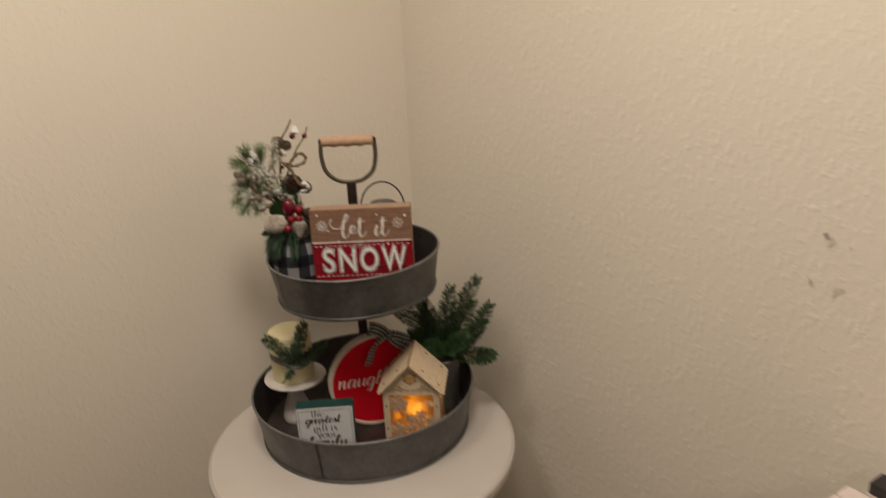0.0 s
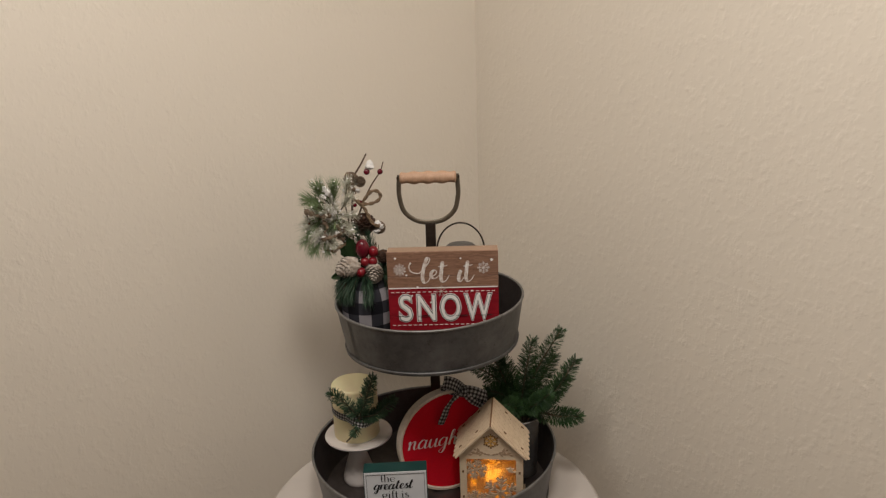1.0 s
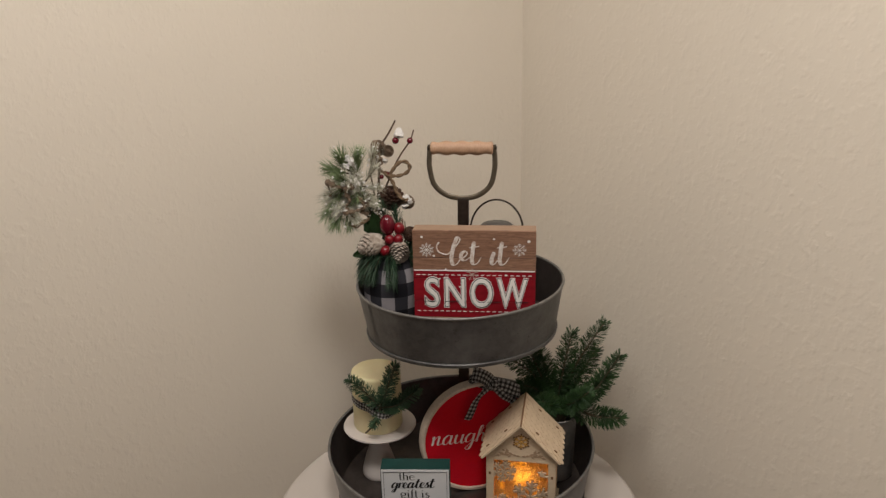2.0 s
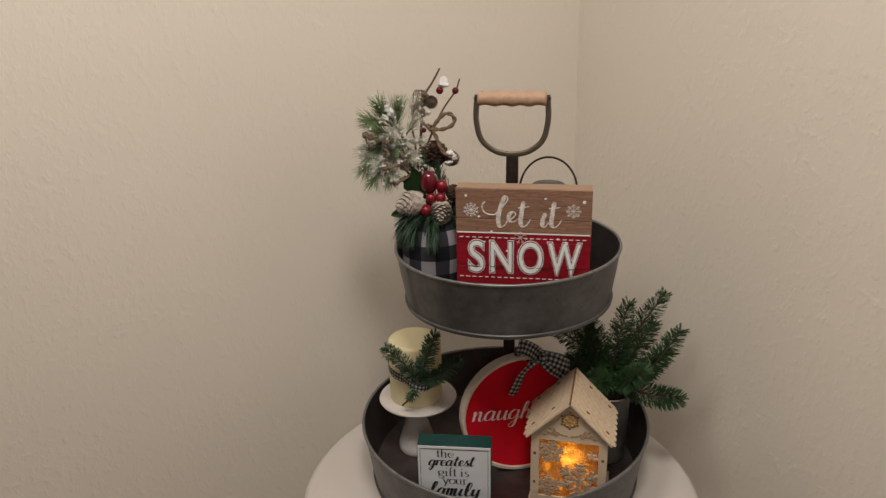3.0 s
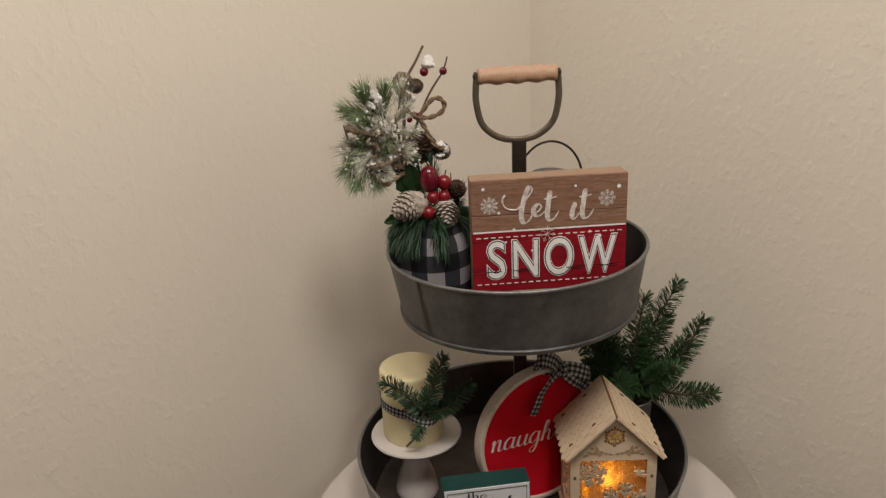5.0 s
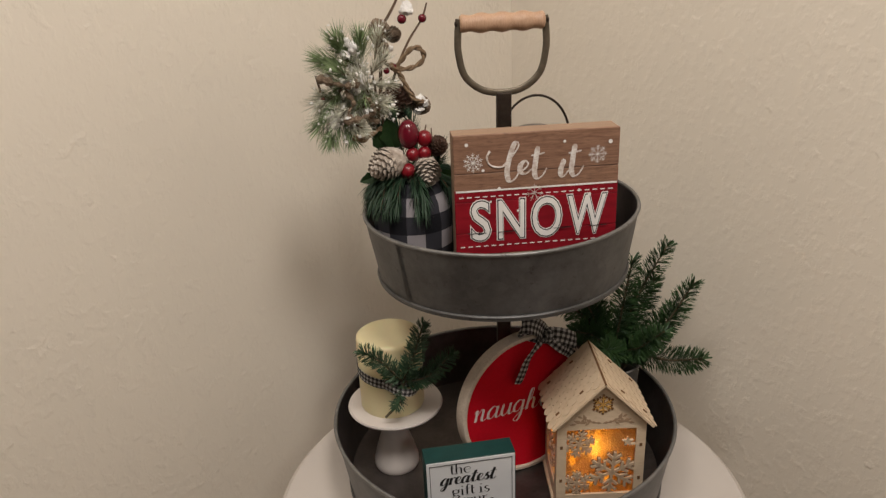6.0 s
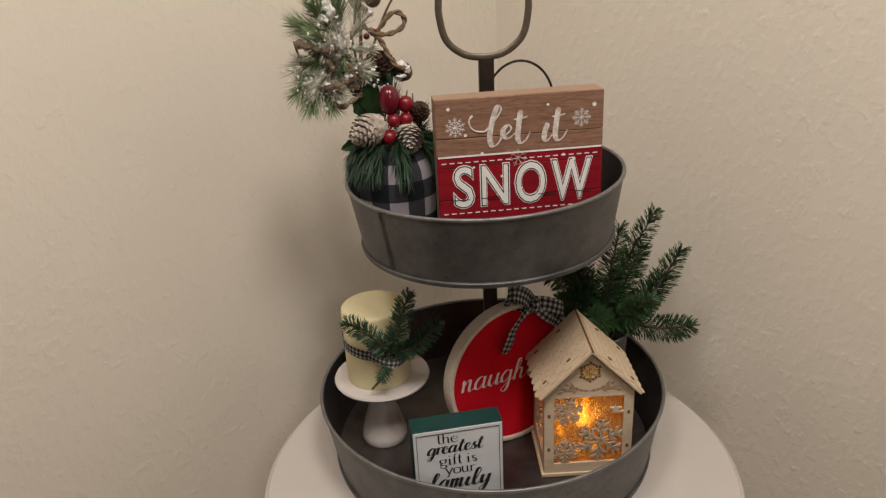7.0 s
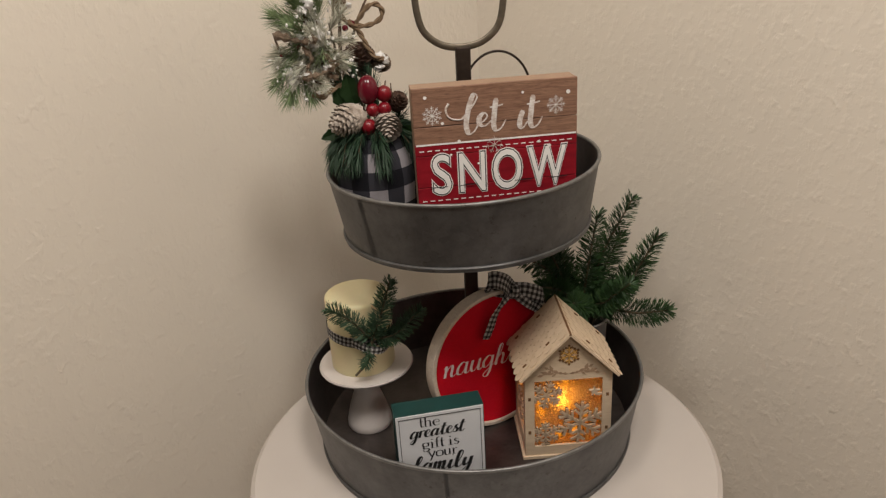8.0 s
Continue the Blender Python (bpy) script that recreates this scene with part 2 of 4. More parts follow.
_n.b.inputs["Emission Color"].default_value, _n.b.inputs["Emission Strength"].default_value = (1.0, 0.93, 0.82, 1), 3.0
DIFFUSER = _n.done((0.9, 0.88, 0.84), 0.4)

# ---------------------------------------------------------------- shaping helpers


def part(name, bm, material, parent=None, label="", m=None, smooth=None):
    """Links a bmesh as one mesh object, under a thing or a part."""
    if smooth is not None:
        for f in bm.faces:
            f.smooth = True
    me = bpy.data.meshes.new(name)
    bm.to_mesh(me)
    bm.free()
    for mm in material if isinstance(material, (list, tuple)) else (material,):
        me.materials.append(mm)
    if smooth:
        me.set_sharp_from_angle(angle=radians(smooth))
    ob = new(name, me)
    if parent:
        ob.parent = parent
    if m is not None:
        ob.matrix_local = m
    if label:
        ob["label"] = label
    return ob


def share(name, me, parent, m):
    ob = new(name, me)
    ob.parent = parent
    ob.matrix_local = m
    return ob


def thing(name, m, label, category, group="", kind=""):
    ob = new(name)
    ob.empty_display_size = 0.02
    ob.matrix_world = m
    return tagged(ob, label, category, group, kind)


def box(size, at=(0, 0, 0), bevel=0.0, bm=None, m=None, seg=2):
    b = bmesh.new()
    bmesh.ops.create_cube(b, size=1, matrix=Matrix.LocRotScale(at, None, size))
    if bevel:
        bmesh.ops.bevel(b, geom=b.edges[:], offset=bevel, segments=seg, profile=0.6, affect="EDGES")
    if m is not None:
        b.transform(m)
    if bm is None:
        return b
    me = bpy.data.meshes.new("tmp")
    b.to_mesh(me)
    b.free()
    bm.from_mesh(me)
    bpy.data.meshes.remove(me)
    return bm


def lathe(profile, n=64, cap=True, wobble=0.0):
    """A turned shape from (radius, height) pairs, with cloth coordinates in metres."""
    bm = bmesh.new()
    uv = bm.loops.layers.uv.new("UVMap")
    rings = []
    for r, z in profile:
        rings.append([bm.verts.new((r * (1 + wobble * math.sin(3 * a + z * 40)) * math.cos(a), r * math.sin(a), z)) for a in (2 * math.pi * i / n for i in range(n))])
    big = max(r for r, z in profile)
    run = 0.0
    for k in range(len(rings) - 1):
        step = math.dist(profile[k], profile[k + 1])
        for i in range(n):
            j = (i + 1) % n
            f = bm.faces.new((rings[k][i], rings[k][j], rings[k + 1][j], rings[k + 1][i]))
            for lp, (u, v) in zip(f.loops, ((i, run), (i + 1, run), (i + 1, run + step), (i, run + step))):
                lp[uv].uv = (u / n * 2 * math.pi * big, v)
        run += step
    if cap:
        if profile[0][0] > 1e-5:
            bm.faces.new(rings[0][::-1])
        if profile[-1][0] > 1e-5:
            bm.faces.new(rings[-1])
    return bm


def smooth_line(pts, steps=8, closed=False):
    """A flowing line through the points."""
    p = [Vector(q) for q in pts]
    out = []
    n = len(p)
    for i in range(n if closed else n - 1):
        a, b = p[i], p[(i + 1) % n]
        pre = p[i - 1] if closed or i else a * 2 - b
        post = p[(i + 2) % n] if closed or i + 2 < n else b * 2 - a
        for k in range(steps):
            t = k / steps
            out.append(0.5 * (2 * a + (b - pre) * t + (2 * pre - 5 * a + 4 * b - post) * t * t + (3 * a - pre - 3 * b + post) * t ** 3))
    if not closed:
        out.append(p[-1])
    return out


def tube(pts, radius, sides=10, closed=False, bm=None, flat=1.0):
    """A round bar along a line; radius a number or a function of 0..1; flat squeezes it sideways."""
    bm = bm or bmesh.new()
    n = len(pts)
    side = None
    rings = []
    for i, p in enumerate(pts):
        a, b = (pts[i - 1], pts[(i + 1) % n]) if closed else (pts[max(i - 1, 0)], pts[min(i + 1, n - 1)])
        t = (b - a).normalized()
        if side is None:
            side = t.cross(Vector((0, 0, 1)))
            if side.length < 0.1:
                side = t.cross(Vector((0, 1, 0)))
        side = (side - t * side.dot(t)).normalized()
        up = side.cross(t)
        r = radius(i / max(n - 1, 1)) if callable(radius) else radius
        rings.append([bm.verts.new(p + r * (math.cos(w) * side * flat + math.sin(w) * up)) for w in (2 * math.pi * k / sides for k in range(sides))])
    for i in range(n if closed else n - 1):
        q, s = rings[i], rings[(i + 1) % n]
        for k in range(sides):
            bm.faces.new((q[k], q[(k + 1) % sides], s[(k + 1) % sides], s[k]))
    if not closed:
        bm.faces.new(rings[0][::-1])
        bm.faces.new(rings[-1])
    bmesh.ops.recalc_face_normals(bm, faces=bm.faces[:])
    return bm


def band(pts, wide, across, bm=None, curl=0.0, thick=0.0005):
    """A cloth ribbon along a line; across: the direction of its width."""
    bm = bm or bmesh.new()
    uv = bm.loops.layers.uv.verify()
    across = Vector(across).normalized()
    rows, run = [], 0.0
    for i, p in enumerate(pts):
        if i:
            run += (p - pts[i - 1]).length
        t = (pts[min(i + 1, len(pts) - 1)] - pts[max(i - 1, 0)]).normalized()
        w = (across - t * across.dot(t)).normalized()
        nrm = t.cross(w)
        wd = wide(i / (len(pts) - 1)) if callable(wide) else wide
        rows.append((run, wd, [bm.verts.new(p + w * wd * s + nrm * curl * (0.25 - s * s) * wd) for s in (-0.5, -0.17, 0.17, 0.5)]))
    made = []
    for (ra, wa, va), (rb, wb, vb) in zip(rows, rows[1:]):
        for k, s in enumerate((-0.5, -0.17, 0.17)):
            s2 = (-0.17, 0.17, 0.5)[k]
            f = bm.faces.new((va[k], va[k + 1], vb[k + 1], vb[k]))
            for lp, c in zip(f.loops, ((ra, s * wa), (ra, s2 * wa), (rb, s2 * wb), (rb, s * wb))):
                lp[uv].uv = c
            f.smooth = True
            made.append(f)
    bmesh.ops.solidify(bm, geom=made, thickness=thick)
    return bm


def along(pts, s):
    x = s * (len(pts) - 1)
    i = min(int(x), len(pts) - 2)
    return pts[i].lerp(pts[i + 1], x - i), (pts[i + 1] - pts[i]).normalized()


def needles(pts, count, length, width, angle, rnd, bm=None, start=0.05, squash=1.0, droop=0.0, facing=None, blunt=0.55):
    """Needle leaves set round a stem; squash under 1 lays them out flat like a feather."""
    bm = bm or bmesh.new()
    for i in range(count):
        s = start + (1 - start) * (i + rnd.random()) / count
        p, t = along(pts, s)
        ref = Vector(facing) if facing else Vector((0, 0, 1))
        a1 = t.cross(ref)
        a1 = a1.normalized() if a1.length > 0.05 else t.cross(Vector((1, 0, 0))).normalized()
        a2 = a1.cross(t)
        w = rnd.uniform(0, 2 * math.pi)
        out = (a1 * math.cos(w) + a2 * math.sin(w) * squash).normalized()
        an = radians(angle + rnd.uniform(-12, 12)) * (1 - 0.35 * max(0, s - 0.88) / 0.12)
        ln = length * rnd.uniform(0.8, 1.12) * (1 - 0.35 * max(0, s - 0.8) / 0.2)
        d = t * math.cos(an) + out * math.sin(an)
        side = d.cross(out)
        side = side.normalized() * width / 2 if side.length > 1e-3 else a1 * width / 2
        mid = p + d * ln * blunt + t * ln * 0.05
        tip = p + d * ln + t * ln * 0.10 + Vector((0, 0, -droop * ln))
        rise = out.cross(side).normalized() * width * 0.35
        v = [bm.verts.new(q) for q in (p - side * 0.5, p + side * 0.5, mid + side, mid - side, tip, mid + rise)]
        bm.faces.new((v[0], v[1], v[5]))
        bm.faces.new((v[1], v[2], v[5]))
        bm.faces.new((v[2], v[4], v[5]))
        bm.faces.new((v[4], v[3], v[5]))
        bm.faces.new((v[3], v[0], v[5]))
    return bm


def ball(r, at=(0, 0, 0), squeeze=(1, 1, 1), bm=None, n=14):
    bm = bm or bmesh.new()
    bmesh.ops.create_uvsphere(bm, u_segments=n, v_segments=n // 2 + 2, radius=r, matrix=Matrix.LocRotScale(at, None, squeeze))
    return bm


def lump(r, at, rnd, bm=None):
    """A small uneven clump."""
    b = bmesh.new()
    bmesh.ops.create_icosphere(b, subdivisions=2, radius=r)
    o = Vector((rnd.random(), rnd.random(), rnd.random())) * 30
    pull = [rnd.uniform(0.5, 1.6) for _ in range(3)]
    for v in b.verts:
        k = 1 + 0.8 * noise.noise(v.co / r * 1.6 + o)
        v.co = Vector([q * k * g for q, g in zip(v.co, pull)]) + Vector(at)
    if bm is None:
        return b
    me = bpy.data.meshes.new("tmp")
    b.to_mesh(me)
    b.free()
    bm.from_mesh(me)
    bpy.data.meshes.remove(me)
    return bm


def pine_cone_mesh(length, radius, rows=9, around=9):
    """Scales in spirals round a core, base at the origin, pointing up."""
    bm = lathe([(0.0, 0.0), (radius * 0.5, length * 0.1), (radius * 0.6, length * 0.4), (radius * 0.35, length * 0.8), (0.0, length * 0.97)], 10)
    total = rows * around
    for i in range(total):
        s = (i + 0.5) / total
        w = i * 2.39996
        r = radius * math.sin(math.pi * (0.16 + 0.80 * s)) ** 0.8
        z = length * (0.03 + 0.93 * s)
        o, t = Vector((math.cos(w), math.sin(w), 0)), Vector((-math.sin(w), math.cos(w), 0))
        up = Vector((0, 0, 1))
        k = radius * 0.34 * (1 - 0.45 * s)
        a = o * r * 0.45 + up * (z - k * 0.5)
        b = o * r * 0.85 + up * z
        c = o * r * 1.04 + up * (z + k * 0.75)
        v = [bm.verts.new(q) for q in (a, b - t * k + up * k * 0.1, b + t * k + up * k * 0.1, c - t * k * 0.55, c + t * k * 0.55, b - up * k * 0.55)]
        for f in ((0, 1, 2), (1, 3, 4, 2), (5, 3, 1), (5, 4, 3), (5, 2, 4), (0, 5, 1), (0, 2, 5)):
            bm.faces.new([v[q] for q in f])
    return bm


def lettering(text, size, at, material, parent, offset=0.0, depth=0.0002, align="CENTER", shear=0.0, squeeze=1.0, fit=None, name="lettering", spacing=1.0):
    """Print in the built-in face, standing upright in x and z and facing -y."""
    c = bpy.data.curves.new("print", "FONT")
    c.body, c.size, c.align_x, c.align_y, c.shear, c.offset, c.extrude = text, size, align, "CENTER", shear, offset, depth
    c.space_character, c.resolution_u = spacing, 4
    t = bpy.data.objects.new("print", c)
    scene.collection.objects.link(t)
    me = bpy.data.meshes.new_from_object(t.evaluated_get(bpy.context.evaluated_depsgraph_get()))
    bpy.data.objects.remove(t)
    if fit:
        xs = [v.co.x for v in me.vertices]
        squeeze = fit / (max(xs) - min(xs))
        me.transform(Matrix.Translation((-(max(xs) + min(xs)) / 2, 0, 0)))
    me.transform(Matrix.Rotation(radians(90), 4, "X") @ Matrix.Diagonal((squeeze, 1, 1, 1)))
    me.materials.clear()
    me.materials.append(material)
    ob = new(name, me)
    ob.parent = parent
    ob.matrix_local = Matrix.Translation(at)
    return ob


# strokes of each letter, x-height 1: a joined script, a broad brush and an upright book face with serifs
SCRIPT, BRUSH, SERIF = {}, {}, {}


def glyph(letter, advance, *strokes, face=SCRIPT):
    face[letter] = (advance, [[tuple(float(c) for c in p.split(",")) for p in s.split()] for s in strokes])


glyph("l", 0.55, "0,.15 .25,.6 .44,1.45 .33,1.8 .18,1.5 .14,.4 .26,.02 .45,.1 .58,.3")
glyph("e", 0.54, "0,.3 .28,.48 .42,.8 .25,1 .08,.7 .1,.22 .3,0 .58,.22")
glyph("t", 0.56, "0,.2 .2,.9 .3,1.6 .2,.6 .24,.08 .4,0 .58,.25", "0,1.12 .25,1.18 .52,1.16")
glyph("i", 0.46, "0,.2 .2,.95 .16,.3 .26,0 .48,.22", ".22,1.38 .26,1.44")
glyph("n", 0.70, "0,.75 .12,.95 .1,.02 .15,.5 .36,.96 .46,.8 .43,.2 .53,0 .72,.2")
glyph("a", 0.74, ".52,.82 .32,1 .08,.6 .1,.1 .3,.05 .48,.5 .55,.95 .5,.2 .6,0 .76,.2")
glyph("u", 0.70, "0,.3 .12,.95 .08,.3 .2,0 .4,.3 .52,.95 .48,.2 .57,0 .72,.2")
glyph("g", 0.70, ".52,.82 .32,1 .08,.6 .1,.12 .3,.1 .48,.5 .55,.95 .48,-.3 .3,-.75 .12,-.55 .4,-.1 .74,.25")
glyph("h", 0.70, "0,.2 .3,1.1 .36,1.7 .22,1.6 .12,.6 .1,.02 .15,.5 .36,.95 .47,.75 .44,.2 .54,0 .72,.2")
glyph("y", 0.66, "0,.3 .12,.95 .1,.35 .22,.05 .42,.4 .54,.95 .46,-.3 .28,-.75 .1,-.5 .4,-.1 .68,.2")
glyph("r", 0.48, "0,.7 .12,.95 .1,.02 .14,.55 .3,.95 .48,.88")
glyph("s", 0.46, "0,.15 .22,.85 .32,1 .2,.75 .4,.35 .3,.03 .06,.1")
glyph("f", 0.56, "0,.2 .3,1 .44,1.6 .3,1.78 .18,1.2 .15,-.5 .25,-.75 .36,-.3 .2,.2 .6,.25")
glyph("m", 0.92, "0,.75 .1,.95 .08,.02 .12,.5 .31,.95 .4,.8 .37,.02 .42,.5 .6,.95 .69,.8 .66,.2 .76,0 .92,.2")
glyph("L", 0.80, "0,.85 .42,1.25 .78,1.80 .64,2.0 .42,1.55 .2,.6 .3,.04 .58,.12 .85,.55", face=BRUSH)
glyph("E", 0.72, "0,.42 .35,.6 .55,.85 .4,1.02 .16,.82 .15,.5 .4,.36 .78,.62", face=BRUSH)
glyph("T", 0.80, ".36,1.72 .25,1.0 .2,.35 .34,.08 .6,.22 .82,.6", ".02,1.28 .35,1.31 .7,1.38", face=BRUSH)
glyph("I", 0.50, ".26,.98 .1,.5 .1,.2 .25,.1 .5,.42", face=BRUSH)
glyph("t", 0.62, ".3,1.5 .27,1.2 .28,.25 .4,.02 .6,.1", ".05,1 .55,1", face=SERIF)
glyph("h", 1.08, ".2,1.7 .2,0", "0,1.67 .2,1.7", ".02,0 .42,0", ".2,.75 .45,1 .7,.95 .78,.7 .78,0", ".6,0 1,0", face=SERIF)
glyph("e", 0.92, ".12,.55 .82,.55", ".82,.55 .75,.9 .45,1", ".45,1 .12,.8 .08,.45 .25,.08 .55,0 .85,.2", face=SERIF)
glyph("g", 0.98, ".45,1 .15,.9 .15,.5 .45,.35", ".45,1 .75,.9 .75,.5 .45,.35", ".72,.92 .95,1", ".3,.38 .15,.2 .3,.05 .7,0 .85,-.25 .5,-.5 .12,-.35 .15,-.1 .35,.02", face=SERIF)
glyph("i", 0.55, ".25,1 .25,0", ".05,.97 .25,1", ".03,0 .48,0", ".25,1.5 .25,1.36", face=SERIF)
glyph("f", 0.60, ".65,1.6 .45,1.7 .28,1.5", ".28,1.5 .27,1 .27,0", ".05,1 .55,1", ".05,0 .52,0", face=SERIF)
glyph("s", 0.80, ".65,.85 .4,1 .15,.8", ".15,.8 .35,.55 .62,.4 .68,.2", ".68,.2 .45,0 .1,.15", face=SERIF)
glyph("y", 1.00, ".1,1 .5,.02", ".9,1 .5,0 .3,-.45 .1,-.45", "-.05,1 .3,1", ".7,1 1.02,1", face=SERIF)
glyph("o", 1.02, ".5,1 .15,.85 .08,.5 .15,.15 .5,0", ".5,1 .85,.85 .92,.5 .85,.15 .5,0", face=SERIF)
glyph("u", 1.08, ".18,1 .18,.3 .35,.02 .6,.05 .8,.3", ".8,1 .8,0", "0,1 .18,1", ".62,1 .8,1", ".8,0 1,0", face=SERIF)
glyph("r", 0.72, ".22,1 .22,0", ".02,.97 .22,1", ".03,0 .5,0", ".22,.65 .45,.98 .68,.95", face=SERIF)


def script(text, xheight, at, material, parent, pen=0.16, slant=0.18, squeeze=1.0, rise=0.0, name="lettering", face=SCRIPT):
    """Brush lettering from pen strokes that swell on the way down; at: the start of its base line."""
    bm = bmesh.new()
    x = 0.0
    for ch in text:
        if ch == " ":
            x += 0.45
            continue
        adv, strokes = face[ch]
        for st in strokes:
            q = smooth_line([(px + x, py, 0) for px, py in st], 6)
            last = None
            for i, p in enumerate(q):
                t = (q[min(i + 1, len(q) - 1)] - q[max(i - 1, 0)]).normalized()
                w = pen * (0.30 + 0.70 * max(0.0, -t.y) ** 1.2) * (0.55 if i in (0, len(q) - 1) else 1)
                nv = Vector((-t.y, t.x, 0)) * w * 0.5
                row = []
                for r in (p + nv, p - nv):
                    row.append(bm.verts.new(((r.x + slant * r.y) * xheight * squeeze, -0.0001 * (i % 2), (r.y + rise * r.x) * xheight)))
                if last:
                    bm.faces.new((last[0], last[1], row[1], row[0]))
                last = row
        x += adv
    return part(name, bm, material, parent, m=Matrix.Translation(at))


def flake(r, bm=None, at=(0, 0, 0), bar=0.1, thick=0.0003, arms=6, twist=0.0, twigs=((0.5, 0.32), (0.75, 0.24))):
    """A snowflake of bars in x and z."""
    bm = bm or bmesh.new()
    for k in range(arms):
        turn = Matrix.Translation(at) @ Matrix.Rotation(2 * math.pi * k / arms + twist, 4, "Y")
        box((r * bar, thick, r), (0, 0, r / 2), 0, bm, turn)
        for pos, ln in twigs:
            for sgn in (-1, 1):
                box((r * bar * 0.9, thick, r * ln), (0, 0, r * ln / 2), 0, bm, turn @ Matrix.Translation((0, 0, r * pos)) @ Matrix.Rotation(sgn * 0.9, 4, "Y"))
    return bm


def twine(pts, r, pitch=0.006):
    """Two strands laid round one another."""
    bm = bmesh.new()
    run, rows = 0.0, ([], [])
    side = None
    for i, p in enumerate(pts):
        if i:
            run += (p - pts[i - 1]).length
        t = (pts[min(i + 1, len(pts) - 1)] - pts[max(i - 1, 0)]).normalized()
        side = t.cross(Vector((0, 1, 0.2))) if side is None else side - t * side.dot(t)
        side.normalize()
        up = side.cross(t)
        for k in (0, 1):
            w = 2 * math.pi * run / pitch + math.pi * k
            rows[k].append(p + (side * math.cos(w) + up * math.sin(w)) * r * 0.5)
    for k in (0, 1):
        tube(rows[k], r * 0.62, 6, bm=bm)
    return bm


# ---------------------------------------------------------------- the room


def wall(name, a0, b0, a1, b1, inward, label):
    """A wall slab between two places of the room, thickness outwards."""
    p, q = room(a0, b0), room(a1, b1)
    d = (q - p)
    n = (ALONG_L * inward[0] + ALONG_R * inward[1])
    bm = bmesh.new()
    th = 0.12
    mid = (p + q) / 2 - n * th / 2 + Vector((0, 0, 1.2))
    m = Matrix.Translation(mid) @ Matrix.Rotation(math.atan2(d.y, d.x), 4, "Z")
    box((d.length, th, 2.4), (0, 0, 0), 0, bm)
    return tagged(part(name, bm, WALL, m=m), label, "wall", kind="structure")


DEEP = 5.0
wall("wall_left", -0.0, 0, DEEP, 0, (0, 1), "cream textured plaster wall in soft shade")
wall("wall_right", 0, -0.12, 0, DEEP, (1, 0), "cream textured plaster wall with small scuffs")
wall("wall_back", DEEP, -0.12, DEEP, DEEP, (-1, 0), "plain cream wall closing the room")
wall("wall_far", -0.12, DEEP, DEEP + 0.12, DEEP, (0, -1), "plain cream wall closing the room")
turn_room = Matrix.Rotation(math.atan2(ALONG_R.y, ALONG_R.x), 4, "Z")
tagged(part("floor", box((DEEP + 0.3, DEEP + 0.3, 0.1)), FLOOR, m=Matrix.Translation(room(DEEP / 2, DEEP / 2, -0.05)) @ turn_room), "plain brown wooden floor of the room", "floor", kind="structure")
tagged(part("ceiling", box((DEEP + 0.3, DEEP + 0.3, 0.1)), CEIL, m=Matrix.Translation(room(DEEP / 2, DEEP / 2, 2.45)) @ turn_room), "plain off-white ceiling", "ceiling", kind="structure")

lamp = thing("ceiling_light", Matrix.Translation(room(*LAMPS[0][0], 2.4)), "round white ceiling light, lit, fixed under the ceiling", "ceiling light", "ceiling lights")
part("base_ring", lathe([(0.0, 0.0), (0.23, 0.0), (0.23, -0.03), (0.222, -0.035), (0.0, -0.035)], 48), CEIL, lamp, smooth=40)
part("diffuser", lathe([(0.218, -0.035), (0.21, -0.045), (0.15, -0.053), (0.0, -0.056)], 48), DIFFUSER, lamp, smooth=60)
for spot, watts in LAMPS[1:]:
    copy_thing(lamp, Matrix.Translation(room(*spot, 2.4)))

# scuffs on the right wall
scuffs = thing("wall_scuff", Matrix.Translation(Vector((0.434, 0.839, 1.18))), "faint grey scuff marks on the cream wall", "scuff mark")
rnd = random.Random(4)
for s, z, r, mt in ((0.0, 0.033, 0.0030, SCUFF_DARK), (0.003, 0.029, 0.0022, SCUFF_DARK), (0.006, 0.026, 0.006, SCUFF), (-0.012, -0.030, 0.0042, SCUFF), (-0.011, -0.031, 0.0016, SCUFF_DARK), (0.020, -0.034, 0.0055, SCUFF), (0.027, -0.030, 0.0035, SCUFF), (0.030, 0.024, 0.0020, SCUFF)):
    bm = bmesh.new()
    o = rnd.uniform(0, 50)
    lean = rnd.uniform(-0.8, 0.8)
    vs = []
    for w in (2 * math.pi * k / 26 for k in range(26)):
        q = 1.35 * r * (0.75 + 0.55 * noise.noise(Vector((math.cos(w) * 1.8 + o, math.sin(w) * 1.8, 0))))
        x, y = 0.7 * q * math.cos(w), 1.2 * q * math.sin(w)
        vs.append(bm.verts.new((x * math.cos(lean) - y * math.sin(lean), 0, x * math.sin(lean) + y * math.cos(lean))))
    bm.faces.new(vs)
    base = CORNER + ALONG_R * ((Vector((0.434, 0.839, 0)) - CORNER).dot(ALONG_R) + s) + ALONG_L * (0.0012 + 0.0002 * (mt is SCUFF_DARK))
    part("mark", bm, mt, scuffs, m=Matrix.Translation(Vector((base.x - 0.434, base.y - 0.839, z))) @ turn_room)

